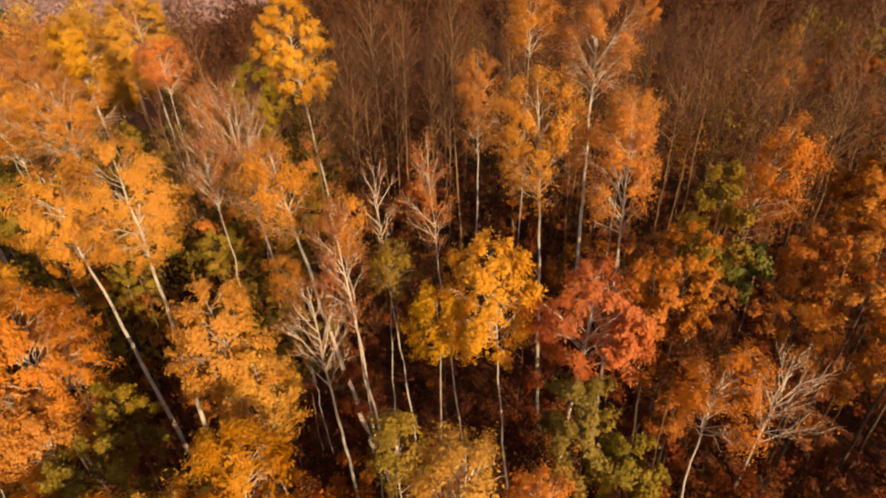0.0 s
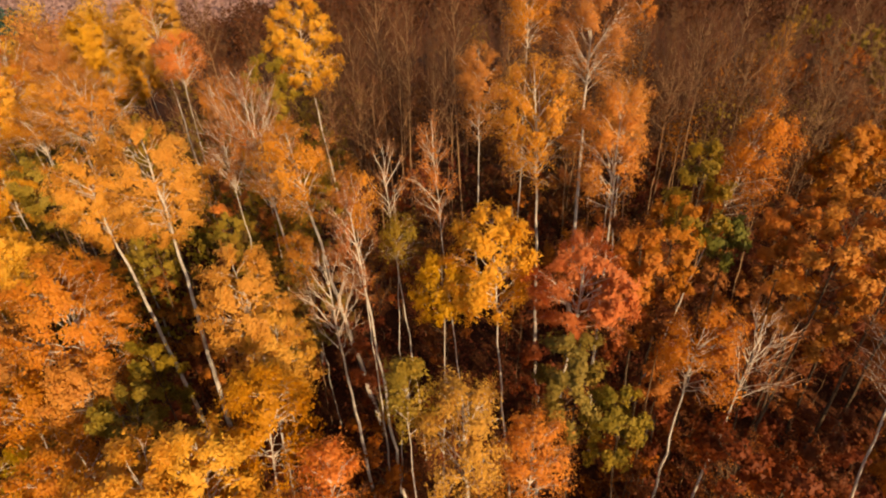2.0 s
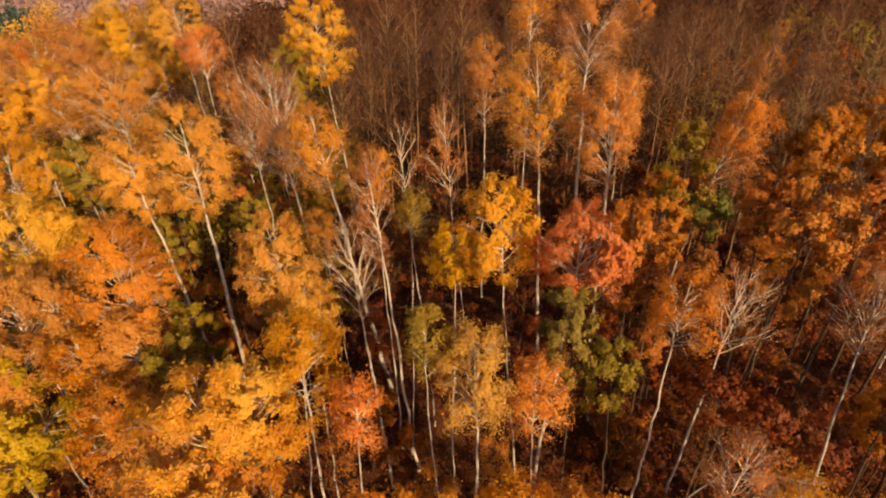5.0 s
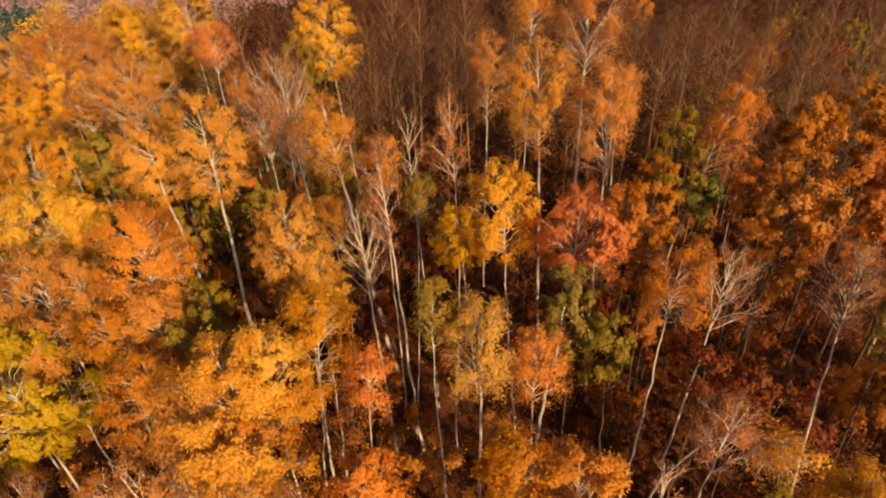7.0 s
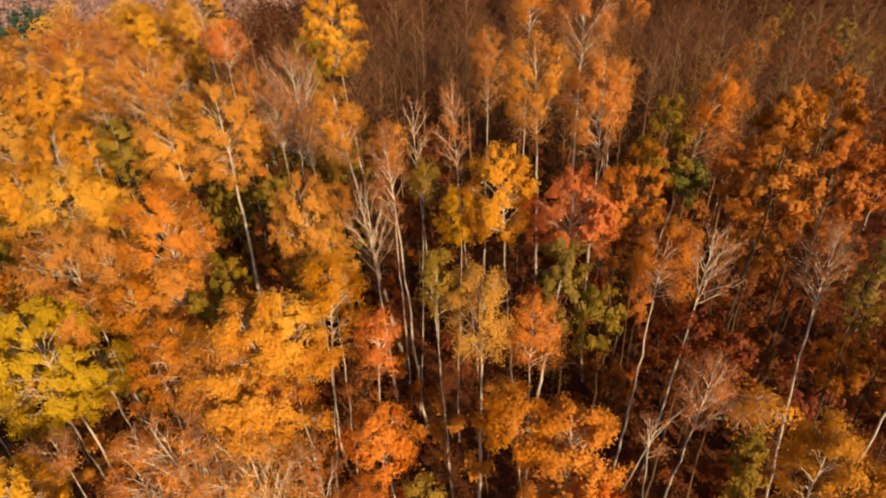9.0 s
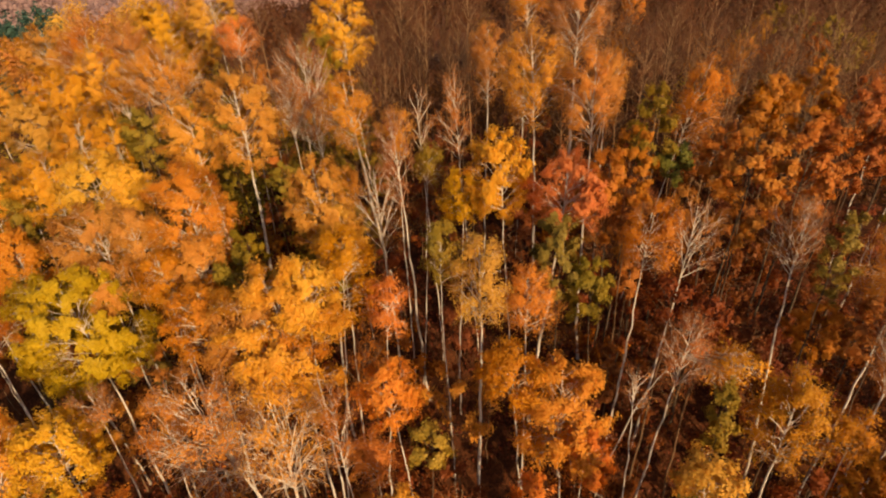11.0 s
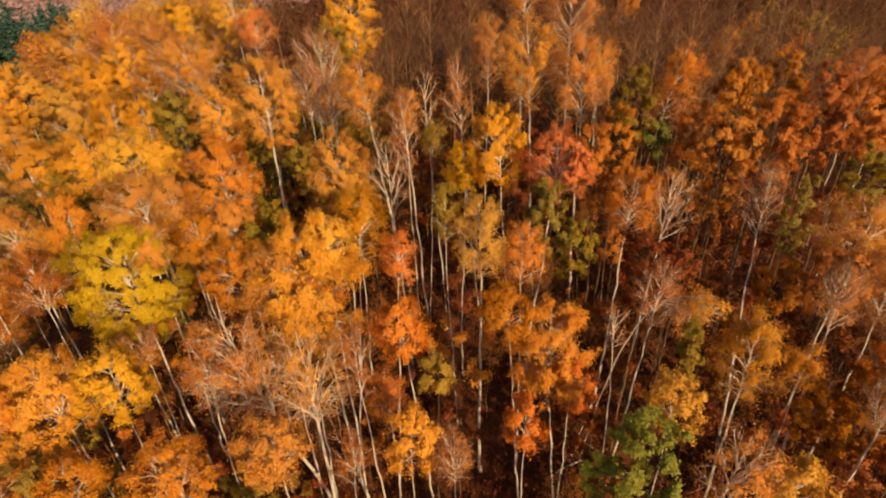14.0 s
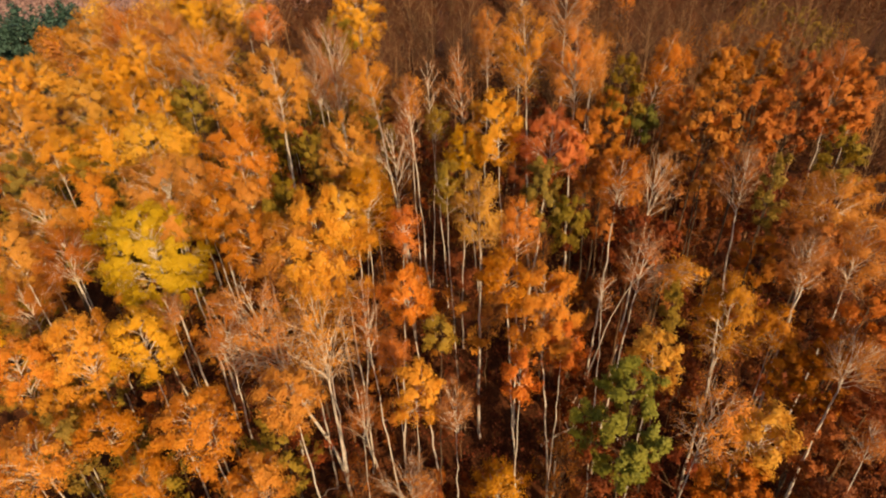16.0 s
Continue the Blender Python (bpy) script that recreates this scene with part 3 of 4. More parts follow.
tree("olive", -2.12, 3.31, 16.44, 0.81, 0.63, -2.62, 3.25, "slender young oak with olive and yellow leaves")
tree("amber", 2.92, 4.70, 16.65, 1.85, 2.15, 3.85, 4.54, "broad-crowned white-barked birch with orange amber leaves")
tree("amber", 1.01, 4.64, 18.31, 1.06, 1.48, 2.13, 4.97, "slender white-barked birch with orange amber leaves")
tree("red", 1.40, 1.53, 15.50, 0.85, 1.10, 1.31, 1.33, "slender white-barked birch with fiery red-orange leaves")
tree("bare", -1.52, 1.09, 14.20, 1.00, 1.40, -1.59, 1.10, "tall leafless birch with pale trunk and reddish twigs")
tree("white", 5.78, 4.73, 17.35, 0.78, 0.93, 6.28, 4.53, "slender bare birch with whitish forked limbs")
tree("bare", 7.65, 5.64, 18.57, 1.09, 1.56, 6.89, 6.07, "slender leafless birch with pale trunk and reddish twigs", 1.2)
tree("green", 5.45, -0.51, 15.40, 1.78, 2.30, 6.27, -0.06, "tall oak with dull green autumn leaves")
tree("gold", 7.00, 1.14, 16.38, 1.02, 1.46, 6.94, 1.13, "slender white-barked birch with golden yellow leaves")
tree("olive", 8.64, 3.87, 16.87, 0.56, 1.18, 8.93, 3.85, "slender young oak with olive and yellow leaves")
tree("rust", 11.60, 4.33, 16.10, 1.52, 2.10, 11.64, 4.20, "tall white-barked birch with orange amber leaves", 1.3, "amber")
tree("gold", 10.81, -1.20, 14.41, 1.15, 1.31, 10.69, -1.54, "tall white-barked birch with golden yellow leaves")
tree("sparse", 9.04, -0.64, 15.18, 1.37, 1.75, 7.92, -0.76, "tall white-barked birch with sparse rusty orange leaves", 1.0, "amber")
tree("bare", 14.15, 3.85, 19.20, 1.05, 1.30, 14.40, 3.61, "tall leafless birch with a stout pale trunk", 1.5)
tree("oak", 15.60, 2.40, 14.15, 1.32, 1.62, 16.19, 2.52, "tall oak with brownish orange autumn leaves")
tree("bare", 15.36, 0.85, 16.20, 1.37, 1.02, 15.02, 1.21, "tall leafless birch with pale trunk and reddish twigs", 1.6)
tree("oak", 9.98, -1.64, 12.18, 1.37, 0.86, 9.78, -2.04, "tall oak with brownish orange autumn leaves")
tree("oak", 16.23, 2.28, 17.07, 1.32, 1.45, 15.93, 2.56, "tall oak with brownish orange autumn leaves")
tree("bare", 13.38, -2.95, 15.66, 0.80, 0.80, 14.50, -2.60, "slender leafless birch with pale trunk and reddish twigs")
tree("rust", 18.45, 6.13, 18.07, 1.63, 1.57, 18.28, 6.40, "tall white-barked birch with sparse rusty orange leaves")
tree("oak", 15.60, 1.63, 10.82, 1.37, 1.28, 15.96, 1.81, "tall oak with brownish orange autumn leaves")
tree("oak", 14.39, 3.32, 13.67, 0.96, 1.12, 14.60, 3.57, "slender oak with brownish orange autumn leaves")
tree("red", 3.76, 3.51, 15.41, 1.03, 1.03, 3.58, 3.71, "slender white-barked birch with fiery red-orange leaves")
tree("rust", -27.28, 11.03, 14.13, 1.55, 1.42, -27.56, 11.02, "tall birch with thin reddish withered leaves", 1.0, "bare")
tree("gold", -19.72, 39.15, 27.13, 2.46, 2.25, -19.37, 39.33, "broad-crowned white-barked birch with golden yellow leaves")
tree("gold", -8.40, 34.27, 26.78, 2.18, 2.37, -7.28, 34.07, "broad-crowned white-barked birch with golden yellow leaves")
tree("dim", -4.05, 39.36, 25.76, 2.10, 3.40, -4.35, 39.79, "broad-crowned leafless tree with dull brown stem and twigs")
tree("dim", -2.24, 41.12, 24.42, 1.76, 3.65, -2.79, 41.26, "tall leafless tree with dull brown stem and twigs")
tree("gold", -24.54, 39.63, 26.02, 2.00, 1.84, -24.44, 39.16, "tall white-barked birch with golden yellow leaves")
tree("rust", -25.72, 36.11, 25.13, 1.97, 1.97, -25.66, 35.87, "broad-crowned white-barked birch with sparse rusty orange leaves")
tree("olive", -9.40, 28.26, 25.39, 1.30, 1.30, -9.18, 28.23, "tall young oak with olive and yellow leaves")
tree("dim", -5.83, 25.80, 24.12, 1.13, 1.82, -6.95, 26.10, "tall leafless tree with dull brown stem and twigs")
tree("dim", 15.58, 30.82, 25.21, 1.83, 2.14, 15.77, 31.10, "broad-crowned leafless tree with dull brown stem and twigs")
tree("rust", 4.64, 27.32, 28.51, 1.29, 1.29, 4.44, 27.46, "tall white-barked birch with sparse rusty orange leaves", 0.6)
tree("dim", 12.83, 28.43, 24.20, 1.45, 1.94, 13.13, 28.75, "tall leafless tree with dull brown stem and twigs")
tree("dim", 16.90, 28.01, 24.71, 1.59, 1.89, 16.71, 28.34, "tall leafless tree with dull brown stem and twigs")
tree("dim", 21.35, 27.42, 23.30, 1.71, 1.90, 21.82, 27.60, "tall leafless tree with dull brown stem and twigs")
tree("dim", -15.83, 37.71, 26.92, 1.57, 2.15, -15.23, 38.14, "tall leafless tree with dull brown stem and twigs")
tree("dim", 1.05, 30.01, 27.95, 1.31, 1.71, 1.07, 30.04, "tall leafless tree with dull brown stem and twigs")
tree("dim", -5.77, 38.40, 21.66, 1.57, 2.40, -6.20, 38.72, "tall leafless tree with dull brown stem and twigs")
tree("oak", 14.80, 16.70, 24.13, 0.87, 0.87, 15.36, 16.68, "slender oak with brownish orange autumn leaves")
tree("bare", -15.66, 5.76, 16.46, 1.08, 0.73, -15.45, 5.68, "slender leafless birch with pale trunk and reddish twigs")
tree("gold", -19.23, 18.45, 20.90, 1.40, 1.09, -19.07, 18.71, "tall white-barked birch with golden yellow leaves")
tree("olive", -10.32, 10.06, 19.77, 0.98, 0.79, -10.15, 10.27, "slender young oak with olive and yellow leaves")
tree("rust", -24.41, 30.46, 23.02, 1.53, 1.24, -25.02, 30.13, "tall white-barked birch with sparse rusty orange leaves")
tree("gold", -21.41, 22.86, 22.27, 1.31, 1.20, -21.48, 23.00, "slender white-barked birch with golden yellow leaves")
tree("gold", -27.54, 33.93, 23.92, 2.05, 1.63, -27.90, 34.10, "tall white-barked birch with golden yellow leaves")
tree("bare", -10.06, 22.22, 23.74, 1.09, 1.67, -9.89, 21.78, "slender leafless birch with pale trunk and reddish twigs")
tree("amber", -15.17, 12.79, 17.63, 1.37, 0.86, -15.21, 12.52, "tall white-barked birch with orange amber leaves")
tree("amber", -7.94, 6.28, 18.73, 1.54, 1.00, -8.51, 5.93, "tall white-barked birch with orange amber leaves")
tree("amber", -9.13, 6.55, 19.37, 1.52, 1.46, -9.37, 6.25, "tall white-barked birch with orange amber leaves")
tree("gold", -6.60, 7.22, 20.80, 1.32, 1.35, -6.99, 6.77, "tall white-barked birch with golden yellow leaves")
tree("amber", -16.70, 10.75, 19.29, 1.31, 1.04, -16.74, 10.64, "slender white-barked birch with orange amber leaves")
tree("amber", -12.35, 11.23, 20.04, 1.31, 1.04, -12.21, 11.31, "slender white-barked birch with orange amber leaves")
tree("olive", -10.65, 12.49, 19.19, 1.09, 1.09, -10.99, 12.88, "slender young oak with olive and yellow leaves")
tree("gold", -6.11, 12.76, 20.07, 1.21, 1.52, -6.75, 12.67, "slender white-barked birch with golden yellow leaves")
tree("gold", -26.05, 10.68, 17.81, 1.36, 1.40, -26.33, 10.59, "tall white-barked birch with golden yellow leaves")
tree("olive", -29.73, 18.03, 19.06, 1.48, 1.48, -30.22, 18.35, "tall young oak with olive and yellow leaves")
tree("olive", -26.67, 19.41, 19.19, 1.23, 1.23, -26.83, 18.97, "tall young oak with olive and yellow leaves")
tree("amber", -28.54, 20.27, 20.05, 1.75, 1.52, -28.39, 19.88, "tall white-barked birch with orange amber leaves")
tree("gold", -41.65, 36.20, 21.43, 2.24, 1.94, -41.59, 36.04, "broad-crowned white-barked birch with golden yellow leaves")
tree("rust", -4.58, 5.05, 13.78, 1.07, 1.26, -4.48, 5.49, "slender white-barked birch with sparse rusty orange leaves")
tree("oak", 12.25, 14.66, 22.80, 1.13, 1.08, 12.66, 14.59, "tall oak with brownish orange autumn leaves")
tree("oak", 15.18, 16.82, 24.36, 1.18, 1.13, 15.58, 16.96, "tall oak with brownish orange autumn leaves")
tree("oak", 18.09, 17.85, 24.46, 1.22, 1.28, 17.92, 17.51, "tall oak with brownish orange autumn leaves")
tree("brush", 7.84, 8.01, 19.18, 0.90, 0.84, 7.96, 8.07, "bushy understorey tree with withered reddish brown leaves")
tree("brush", 7.62, 13.35, 19.88, 1.01, 0.94, 8.20, 13.80, "bushy understorey tree with withered reddish brown leaves")
tree("brush", 9.23, 7.37, 18.74, 0.97, 0.84, 9.37, 7.23, "bushy understorey tree with withered reddish brown leaves")
tree("oak", 16.06, 9.85, 15.73, 1.15, 1.15, 16.57, 9.37, "tall oak with brownish orange autumn leaves")
tree("brush", 15.36, 12.82, 13.34, 1.24, 1.40, 14.86, 12.88, "bushy understorey tree with withered reddish brown leaves")
tree("oak", 8.60, 14.71, 16.15, 0.96, 1.11, 8.75, 14.36, "slender oak with brownish orange autumn leaves")
tree("rust", -6.77, 19.60, 19.58, 0.90, 1.23, -6.57, 19.70, "slender white-barked birch with sparse rusty orange leaves")
tree("rust", -3.47, 16.68, 23.62, 0.95, 1.20, -3.63, 16.61, "slender white-barked birch with sparse rusty orange leaves")
tree("amber", -20.45, 2.69, 13.22, 1.45, 1.04, -20.80, 2.49, "tall white-barked birch with orange amber leaves")
tree("amber", -17.49, 1.21, 13.46, 1.37, 0.93, -16.89, 1.09, "tall white-barked birch with orange amber leaves")
tree("olive", 20.46, 12.23, 20.57, 1.19, 1.19, 21.05, 12.62, "tall young oak with olive and yellow leaves")
tree("oak", 15.94, 6.59, 18.28, 1.23, 1.10, 16.06, 6.36, "tall oak with brownish orange autumn leaves")
tree("rust", 13.33, 3.53, 15.89, 0.98, 0.98, 13.95, 3.53, "slender white-barked birch with sparse rusty orange leaves")
tree("bare", -3.40, -1.47, 12.39, 1.33, 0.94, -3.51, -1.64, "tall leafless birch with pale trunk and reddish twigs")
tree("amber", 0.20, -2.09, 12.85, 1.10, 0.85, 0.82, -2.09, "tall white-barked birch with orange amber leaves")
tree("brush", 14.39, -1.40, 11.98, 1.39, 0.90, 14.12, -1.42, "bushy understorey tree with withered reddish brown leaves")
tree("brush", 16.72, 0.56, 14.11, 1.42, 1.03, 16.24, 0.67, "bushy understorey tree with withered reddish brown leaves")
tree("amber", -22.07, 3.51, 15.42, 1.56, 1.42, -22.14, 3.31, "tall white-barked birch with orange amber leaves")
tree("olive", -19.12, 1.02, 13.11, 1.50, 1.33, -18.76, 1.33, "tall young oak with olive and yellow leaves")
tree("amber", 9.68, 5.00, 17.87, 0.72, 0.55, 6.23, 8.80, "bowed birch leaning far over with a small amber crown", 1.0, "", 1.2)
tree("amber", -15.17, -0.71, 12.43, 1.43, 0.91, -15.79, -0.68, "tall white-barked birch with orange amber leaves")

# ---- the wood around: built once each, then copied ----
PATTERN = [
    build_tree("dim", (0.3, 0.0, 12.6), 1.9, 4.4, (0, 0, 0), "slender leafless birch in the dense brown wood", 0.6),
    build_tree("dim", (-0.5, 0.2, 11.8), 2.3, 4.2, (0, 0, 0), "tall leafless tree with fine brown twigs", 0.6),
    build_tree("dim", (0.1, -0.3, 13.0), 1.6, 4.4, (0, 0, 0), "thin bare young birch among its neighbours", 0.6),
    build_tree("rust", (0.2, 0.1, 14.8), 1.8, 2.2, (0, 0, 0), "tall birch with sparse rusty leaves", 0.95),
    build_tree("amber", (-0.2, 0.1, 13.6), 1.6, 1.9, (0, 0, 0), "tall birch with orange amber autumn leaves", 0.95),
    build_tree("gold", (0.3, -0.2, 13.9), 1.6, 1.9, (0, 0, 0), "tall birch with golden yellow leaves", 0.95),
    build_tree("oak", (0.2, 0.2, 14.2), 2.0, 2.0, (0, 0, 0), "broad oak with brownish orange leaves", 0.95),
    build_tree("olive", (0.0, 0.3, 13.2), 1.7, 1.9, (0, 0, 0), "young oak with olive and yellow leaves", 0.95),
    build_tree("gold", (-0.3, 0.2, 13.2), 2.2, 2.0, (0, 0, 0), "broad-crowned birch with golden yellow leaves", 1.1),
    build_tree("amber", (0.4, 0.1, 13.4), 2.2, 2.0, (0, 0, 0), "broad-crowned birch with amber autumn leaves", 1.1),
    build_tree("gold", (0.2, -0.3, 13.0), 2.4, 1.9, (0, 0, 0), "broad-crowned birch with peach orange leaves", 1.1, leaf="amber"),
]

SAPLING = [
    build_tree("brush", (0.2, 0.0, 4.6), 1.9, 2.4, (0, 0, 0), "young tree with dark reddish leaves in the understorey", 0.36, "sapling", "maroon"),
    build_tree("brush", (-0.2, 0.1, 3.2), 2.1, 2.2, (0, 0, 0), "bushy oak sapling with withered brown leaves", 0.36, "sapling", "bare"),
    build_tree("brush", (0.1, 0.2, 2.3), 1.9, 1.7, (0, 0, 0), "low bush of dark red leaves above the litter", 0.45, "sapling", "maroon"),
    build_tree("bare", (0.1, -0.2, 5.6), 1.7, 3.0, (0, 0, 0), "leafless young birch in the shade below the canopy", 0.5, "sapling"),
    build_tree("rust", (-0.2, 0.1, 7.4), 1.5, 2.4, (0, 0, 0), "young birch with rusty leaves in the understorey", 0.4, "sapling"),
    build_tree("olive", (0.1, 0.1, 8.4), 1.9, 2.6, (0, 0, 0), "young oak with olive leaves below the birch crowns", 0.4, "sapling"),
    build_tree("brush", (-0.1, 0.1, 9.0), 1.9, 2.6, (0, 0, 0), "slender oak with withered brown leaves below the canopy", 0.4, "sapling", "rust"),
]
USED = set()
rng_wood = random.Random(11)


def plant(ob, x, y, rng, group, scale=1.0):
    grow = rng.uniform(0.85, 1.12) * scale
    turn = pose(x, y, float(ground_z(x, y)), rng.uniform(-2.5, 2.5), rng.uniform(-2.5, 2.5), rng.uniform(0, 360)) @ Matrix.Diagonal((grow, grow, grow, 1))
    if ob not in USED:
        USED.add(ob)
        ob.matrix_basis = turn
        return tagged(ob, group=group)
    return copy_thing(ob, turn)


def spots(x0, x1, y0, y1, step, room, keep=1.0, taken=STANDING):
    """Uneven places over a stretch of the plan, clear of those already taken."""
    for i in range(int((x1 - x0) / step)):
        for j in range(int((y1 - y0) / step)):
            x, y = x0 + (i + 0.5 + rng_wood.uniform(-0.42, 0.42)) * step, y0 + (j + 0.5 + rng_wood.uniform(-0.42, 0.42)) * step
            if rng_wood.random() < keep and all((x - a) ** 2 + (y - b) ** 2 > room * room for a, b in taken):
                taken.append((x, y))
                yield x, y


def fill(x0, x1, y0, y1, step, kinds, room=1.7, scale=1.0):
    for x, y in spots(x0, x1, y0, y1, step, room):
        plant(PATTERN[rng_wood.choice(kinds)], x, y, rng_wood, "wood around", scale)


fill(9, 34, 25, 42, 3.2, (0, 0, 1, 1, 2, 2, 2, 3), 1.6)
fill(-9, 9, 31, 43, 3.8, (0, 0, 1, 2, 2), 1.8)
fill(-15, -7, 36, 52, 3.8, (0, 1, 2, 2, 7), 1.8)
fill(-24, -9, 22, 50, 3.5, (3, 3, 0, 1, 1, 2, 7, 7, 4, 5), 2.5, 0.92)
fill(-46, -22, 22, 62, 4.4, (8, 9, 10, 8, 7, 7, 3), 3.7, 0.98)
fill(-40, -24, 22, 50, 3.6, (7, 7, 3), 2.4, 0.76)
fill(-36, -20, 1, 22, 4.2, (10, 8, 9, 5, 5, 4, 3, 7), 3.3, 0.94)
fill(-34, -19, 3, 22, 3.2, (7, 7, 3), 2.3, 0.76)
fill(22, 34, 0, 25, 4.0, (6, 6, 3, 1), 2.3)
# a few leafy trees far back in the bare wood
for x, y, k in ((35.4, 57.6, 7), (38.6, 61.0, 4), (41.2, 63.6, 7), (44.0, 60.2, 6), (46.5, 65.8, 7), (37.6, 48.5, 6), (41.0, 51.0, 7), (33.0, 45.5, 6), (36.4, 42.0, 7), (23.0, 63.0, 3), (31.0, 37.0, 6), (34.5, 33.5, 6)):
    plant(PATTERN[k], x, y, rng_wood, "wood around")
# the understorey
low_taken = []
for x, y in list(spots(-26, 3, -13, 33, 3.0, 1.4, 1.0, low_taken)) + list(spots(3, 28, -12.4, 33, 2.7, 1.2, 1.0, low_taken)) + list(spots(-44, -26, 4, 44, 4.0, 1.4, 1.0, low_taken)) + list(spots(-26, -8, 33, 52, 3.0, 1.4, 1.0, low_taken)) + list(spots(-10, 34, 33, 46, 3.3, 1.4, 0.8, low_taken)):
    plant(SAPLING[rng_wood.choice((5, 5, 5, 6, 1) if x < -7 and y > 28 else (0, 1, 2, 5, 5, 6) if x < -7 else ((0, 0, 0, 1, 2, 2, 3, 4, 6) if x < 5 and 4 < y < 14 else (0, 0, 0, 0, 0, 1, 1, 2, 2, 2, 3)))], x, y, rng_wood, "understorey")


# ---- the far wood, too many to count ----
def far_wood(name, label, places, leaf, leaves, leaf_long, wide, high, tall, twigs, conical=False, crowded=False):
    """Many far trees in one mesh: trunks, twigs and leaves."""
    rng = np.random.default_rng(len(places) + int(tall * 10))
    starts, ends, thick, spots_at, outward, twig_from, twig_to = [], [], [], [], [], [], []
    for x, y in places:
        z, g = float(ground_z(x, y)), rng.uniform(0.8, 1.15)
        foot = np.array((x, y, z))
        mid = foot + (rng.normal(0, 0.4), rng.normal(0, 0.4), tall * g)
        starts.append(foot[None]), ends.append((mid + (0, 0, high * 0.6))[None]), thick.append([0.10 * g])
        if crowded:
            # limbs fan up from the stem, and each forks again and again
            rise = rng.uniform(0.45, 1.0, 16)
            low = foot + (mid + (0, 0, high * 0.5) - foot) * rise[:, None]
            turn = rng.uniform(0, 2 * np.pi, 16)
            fan = np.stack([np.cos(turn) * wide * 0.75, np.sin(turn) * wide * 0.75, np.full(16, high * 0.75)], 1) * (1.25 - 0.7 * rise)[:, None] * rng.uniform(0.7, 1.3, (16, 1))
            starts.append(low), ends.append(low + fan), thick.append([0.036] * 16)
            fork = np.repeat(low, 5, 0) + np.repeat(fan, 5, 0) * rng.uniform(0.25, 0.85, (80, 1))
            tine = np.repeat(fan, 5, 0) * 0.42 + rng.normal(0, 0.36, (80, 3))
            starts.append(fork), ends.append(fork + tine), thick.append([0.02] * 80)
        way = rng.normal(size=(60, 3))
        way /= np.linalg.norm(way, axis=1, keepdims=True)
        hub = way * (rng.uniform(0.1, 1, 60) ** 0.4)[:, None] * (wide * g, wide * g, high * g)
        if conical:
            hub[:, :2] *= (0.5 - 0.5 * hub[:, 2:] / (high * g)) * 1.2
        hub += mid
        if twigs:
            root = np.repeat(hub, twigs, 0)
            go = rng.normal(size=root.shape) * 0.5 + (root - (mid - (0, 0, high))) * 0.4
            go /= np.linalg.norm(go, axis=1, keepdims=True)
            twig_from.append(root - go * 0.3), twig_to.append(root + go * rng.uniform(0.5, 1.2, len(root))[:, None])
        spot = hub[rng.integers(0, 60, leaves)] + rng.normal(0, 0.34, (leaves, 3))
        spots_at.append(spot), outward.append((spot - mid) / (wide, wide, high))
    ob = tagged(new(name), label, "wood", kind="stuff")
    part("far_stem", spikes_mesh("far_stem", np.concatenate(starts), np.concatenate(ends), np.concatenate(thick), FAR_BARK), ob, kind="stuff")
    if twigs:
        part("far_twigs", spikes_mesh("far_twigs", np.concatenate(twig_from), np.concatenate(twig_to), 0.012, TWIG), ob, kind="stuff")
    part("far_foliage", leaves_mesh("far_foliage", np.concatenate(spots_at), np.concatenate(outward), leaf_long, rng, leaf), ob, kind="stuff")


def brow(places):
    """Leaves out what would stand past the brow, where the hill drops to the conifers."""
    return [(x, y) for x, y in places if -0.38 * (y + 16) > x > (-0.72 if y < 58 else -0.62) * (y + 16)]


def bare_side(places):
    """Leaves out what would stand among the golden birches."""
    return [(x, y) for x, y in places if x > -0.38 * (y + 16)]


far_wood("far_bare_wood", "dense brown leafless wood on the far slope", bare_side(spots(-34, 70, 44, 72, 3.6, 1.6)) + list(spots(34, 66, 6, 42, 4.2, 1.6)), LEAF["dun"], 55, 0.15, 1.6, 3.4, 13.0, 1, crowded=True)
far_wood("far_brown_wood", "brown leafless wood along the brow of the hill", bare_side(spots(-54, 120, 72, 126, 4.8, 1.6)), LEAF["dun"], 190, 0.39, 2.4, 4.6, 12.0, 1, crowded=True)
far_wood("far_reddish_wood", "scattered trees with reddish leaves in the brown wood", list(spots(6, 64, 30, 74, 7.5, 0.6, 0.55, [])), LEAF["bare"], 420, 0.16, 1.5, 2.2, 10.5, 1)
far_wood("far_greenish_wood", "scattered trees with olive leaves in the brown wood", list(spots(4, 64, 30, 74, 9.5, 0.6, 0.45, [])), LEAF["olive"], 260, 0.16, 1.3, 2.2, 10.0, 1)
far_wood("far_underwood", "low brown brush under the leafless wood", list(spots(-12, 60, 34, 78, 4.0, 1.5, 1.0, [])), LEAF["dun"], 150, 0.30, 2.3, 2.2, 2.6, 0)
far_wood("far_olive_underwood", "olive and brown brush under the golden birches", list(spots(-66, -10, 24, 80, 4.2, 1.5, 1.0, [])), LEAF["olive"], 170, 0.30, 2.3, 2.4, 3.4, 0)
far_wood("far_golden_wood", "distant birch wood in golden yellow leaf", brow(list(spots(-64, -20, 50, 100, 4.4, 2.0, 0.5)) + list(spots(-56, -36, 2, 50, 4.6, 2.0, 0.5))), LEAF["gold"], 620, 0.22, 1.6, 2.4, 17.6, 0)
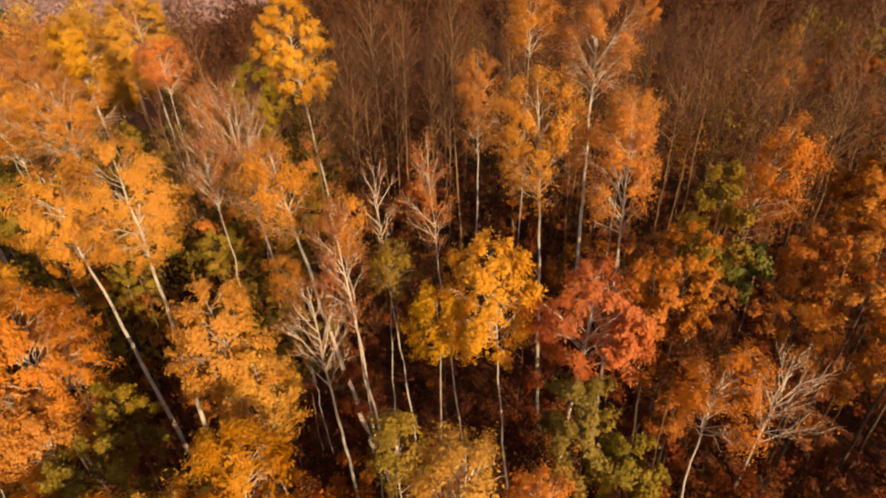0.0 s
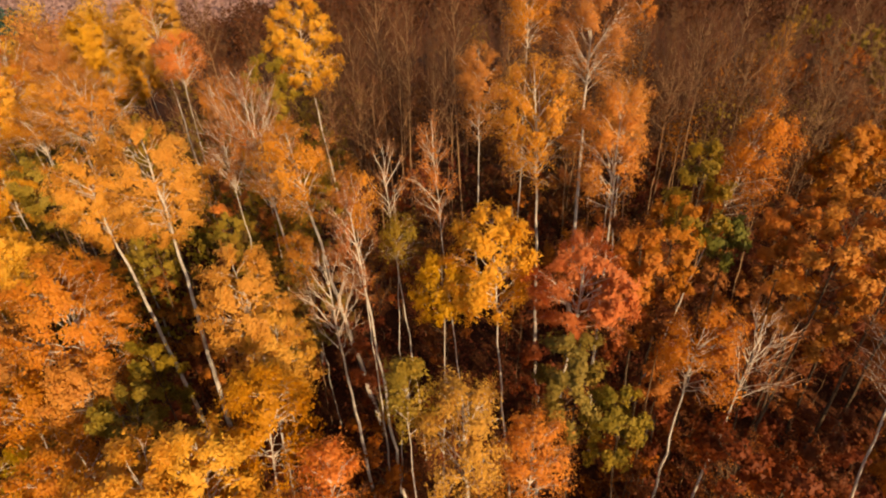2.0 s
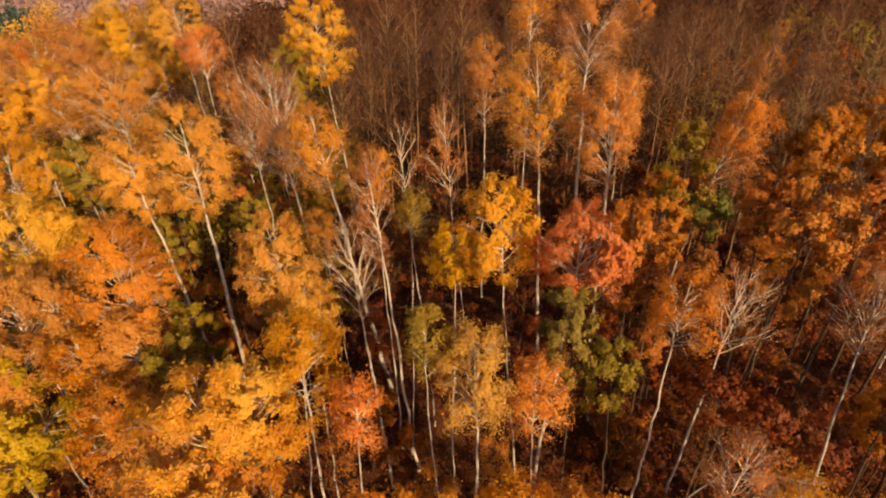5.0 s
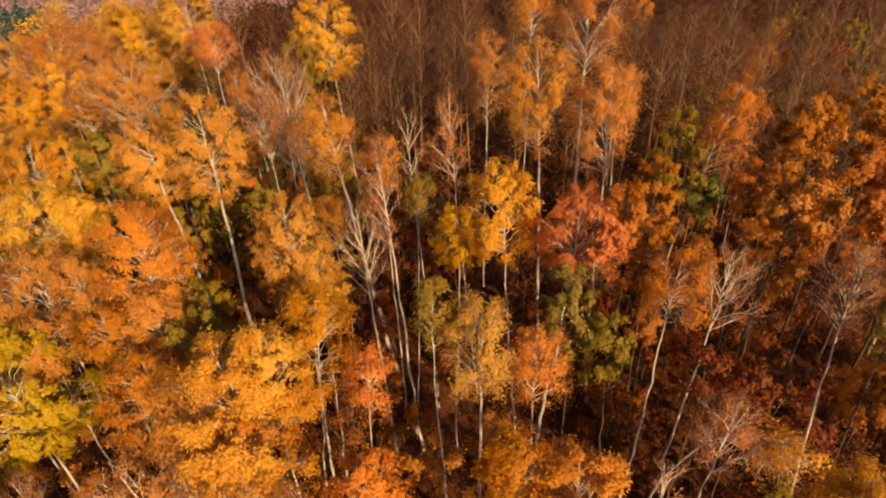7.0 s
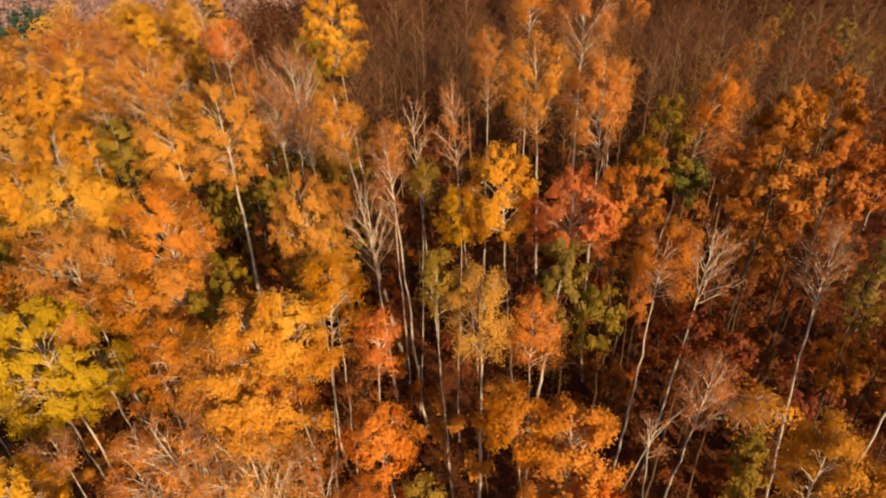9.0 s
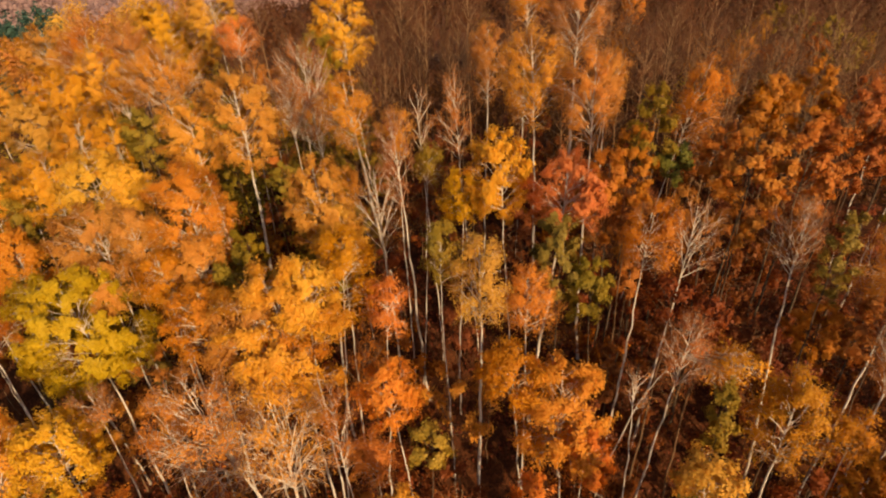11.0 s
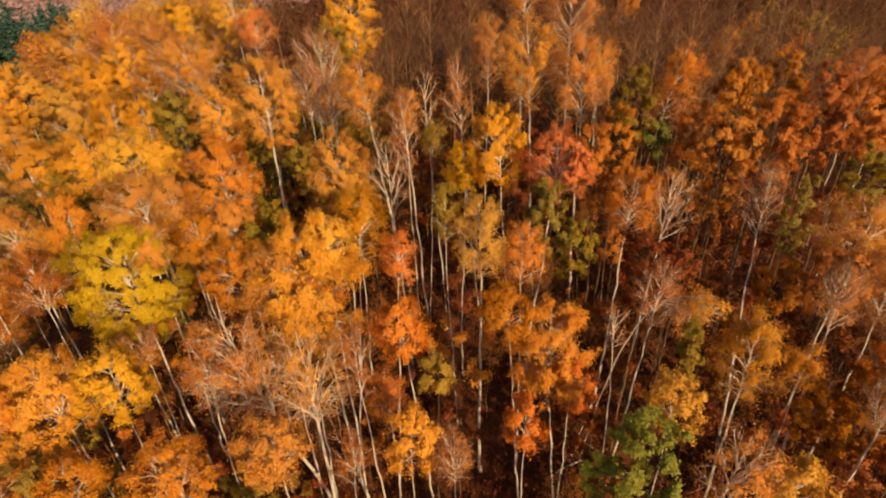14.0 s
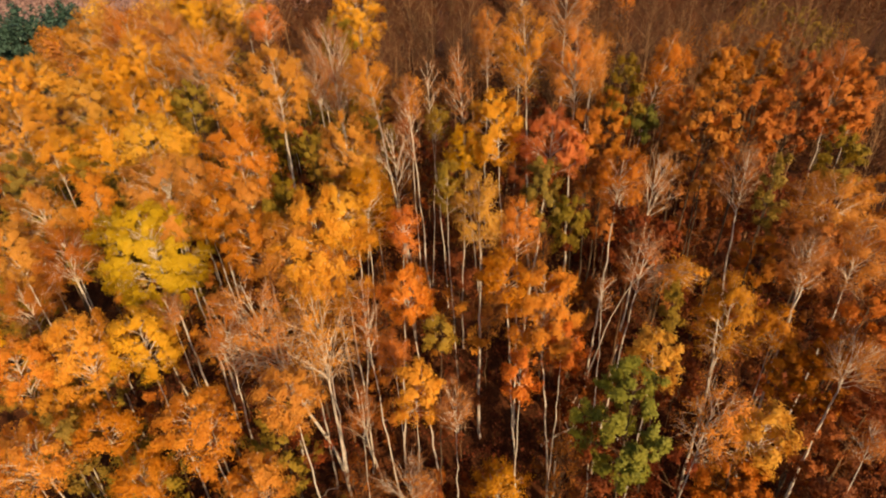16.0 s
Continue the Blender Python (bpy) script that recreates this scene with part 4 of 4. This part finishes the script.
far_wood("far_orange_wood", "distant birch wood in orange leaf", brow(list(spots(-64, -20, 50, 100, 4.4, 2.0, 0.8)) + list(spots(-56, -36, 2, 50, 4.6, 2.0, 0.8))), LEAF["amber"], 600, 0.22, 1.6, 2.4, 17.2, 1)
far_wood("far_conifer_wood", "dark green belt of conifers beyond the birches", [(x, y) for x, y in spots(-160, -70, 104, 150, 2.7, 1.6) if -0.98 * (y + 16) < x < -0.62 * (y + 16)], LEAF["needle"], 620, 0.5, 3.6, 9.0, 11.4, 0, True)
# the two farthest woods look hazy only through their pale leaf colour
far_wood("far_russet_wood", "distant russet wood with haze in its leaf colour", list(spots(-420, -80, 156, 420, 11.0, 2.0)), LEAF["hazed_rosy"], 170, 1.5, 6.0, 5.0, 11.0, 0)
far_wood("farthest_wood", "reddish woods on the land beyond, paled by haze in their colour", list(spots(-1000, -120, 420, 900, 27.0, 4.0)), LEAF["hazed_rosy"], 100, 3.2, 14.0, 6.0, 11.0, 0)
# out of view past the slope's edge, added to block low sun from the right
far_wood("wood_beside", "unseen oak wood beside the flight, added to shade the slope", list(spots(19, 42, -26, -2, 4.2, 1.6)), LEAF["oak"], 800, 0.28, 2.0, 3.8, 14.0, 0)
# never in view: added behind the camera to shadow the nearest forest floor
far_wood("wood_behind", "unseen russet wood down the slope behind, added for shade", list(spots(-36, 19, -30, -8, 3.7, 1.6)), LEAF["rust"], 1000, 0.26, 2.0, 4.4, 16.2, 0)


# ---- brush and fallen wood on the forest floor ----
def undergrowth():
    """Knee-high brush in drifts: thin stems with withered leaves."""
    rng = np.random.default_rng(77)
    hx, hy = rng.uniform(-27, 34, 9800), rng.uniform(-15, 48, 9800)
    keep = np.array([noise.noise(Vector((x * 0.35, y * 0.35, 3.0))) for x, y in zip(hx, hy)]) > -0.22
    root = np.stack([hx, hy, ground_z(hx, hy)], 1)[keep]
    high = rng.uniform(0.5, 1.7, len(root))
    stems = np.repeat(root, 5, 0) + rng.normal(0, 0.12, (len(root) * 5, 3)) * (1, 1, 0)
    tips = stems + rng.normal(0, 0.32, stems.shape) * (1, 1, 0.3) + np.repeat(high, 5)[:, None] * (0, 0, 1)
    ob = tagged(new("undergrowth"), "brown withered brush on the forest floor", "undergrowth", kind="stuff")
    part("stem_mass", spikes_mesh("stem_mass", stems, tips, 0.012, TWIG), ob, kind="stuff")
    pick = rng.integers(0, len(stems), 80000)
    along = rng.uniform(0.35, 1.05, len(pick))[:, None]
    spot = stems[pick] + (tips[pick] - stems[pick]) * along + rng.normal(0, 0.14, (len(pick), 3))
    part("leaf_mass", leaves_mesh("leaf_mass", spot, rng.normal(0, 0.5, spot.shape) + (0, 0, 0.4), 0.15, rng, LEAF["maroon"]), ob, kind="stuff")


undergrowth()


def fallen_trunk(x, y, length, heading, thick, label):
    """A felled birch stem lying on the slope."""
    step = np.linspace(0, 1, 9)
    line = np.stack([x + np.cos(heading) * step * length, y + np.sin(heading) * step * length, step * 0], 1)
    line[:, 2] = ground_z(line[:, 0], line[:, 1]) + thick * 0.7 + 0.18 * np.sin(step * 5.0)
    base = line[0].copy()
    log = new("fallen_trunk")
    log.location = base
    part("stem", mesh_of("stem", *[list(map(tuple, v)) for v in tube(line - base, thick * (1 - 0.7 * step), 7)], BIRCH, True), log)
    for k in (4, 6):
        away = np.array([-np.sin(heading), np.cos(heading), 0.5]) * (1.6 if k == 4 else -1.1)
        away[2] = abs(away[2])
        a = line[k] - base
        part("branch", mesh_of("branch", *[list(map(tuple, v)) for v in tube(np.stack([a, a + away * 0.5 + (0.1, 0.2, 0), a + away + (0.3, 0.6, 0)]), np.array([0.035, 0.022, 0.008]), 5)], BIRCH_LIMB, True), log)
    return tagged(log, label, "fallen trunk")


fallen_trunk(4.0, 7.85, 4.2, 0.39, 0.10, "pale birch trunk fallen across the leaf litter")
fallen_trunk(-7.5, 9.5, 6.0, 0.15, 0.09, "thin fallen birch stem on the brown slope")
fallen_trunk(-13.0, 2.5, 6.5, 0.9, 0.10, "fallen birch trunk half hidden by brush")
fallen_trunk(4.0, -1.5, 4.5, 0.55, 0.08, "short pale fallen birch stem among saplings")
fallen_trunk(9.5, 7.5, 5.5, 2.4, 0.09, "leaning dead birch stem lying in brown brush")
fallen_trunk(6.0, 8.1, 1.3, -0.25, 0.08, "broken piece of birch stem on the leaf litter")


def dead_snag(x, y, tall, thick, label):
    """A dead stem, broken off short, standing upright with a splintered top."""
    rng = np.random.default_rng(31)
    rise = np.linspace(-0.2, tall, 7)
    line = np.stack([0.03 * np.sin(rise * 1.7), 0.02 * np.cos(rise * 2.1), rise], 1)
    snag = new("dead_snag")
    snag.location = (x, y, float(ground_z(x, y)))
    part("stem", mesh_of("stem", *[list(map(tuple, v)) for v in tube(line, thick * np.linspace(1.25, 0.8, 7), 8)], BIRCH, True), snag)
    root = line[-1] + rng.normal(0, thick * 0.4, (5, 3)) * (1, 1, 0)
    for a in root:
        b = a + (rng.normal(0, 0.03), rng.normal(0, 0.03), rng.uniform(0.12, 0.34))
        part("splinter", mesh_of("splinter", *[list(map(tuple, v)) for v in tube(np.stack([a - (0, 0, 0.05), b]), np.array([0.02, 0.004]), 4)], BIRCH_LIMB, True), snag)
    return tagged(snag, label, "dead tree")


dead_snag(4.39, 5.18, 3.2, 0.07, "short dead birch stem broken off and standing upright")
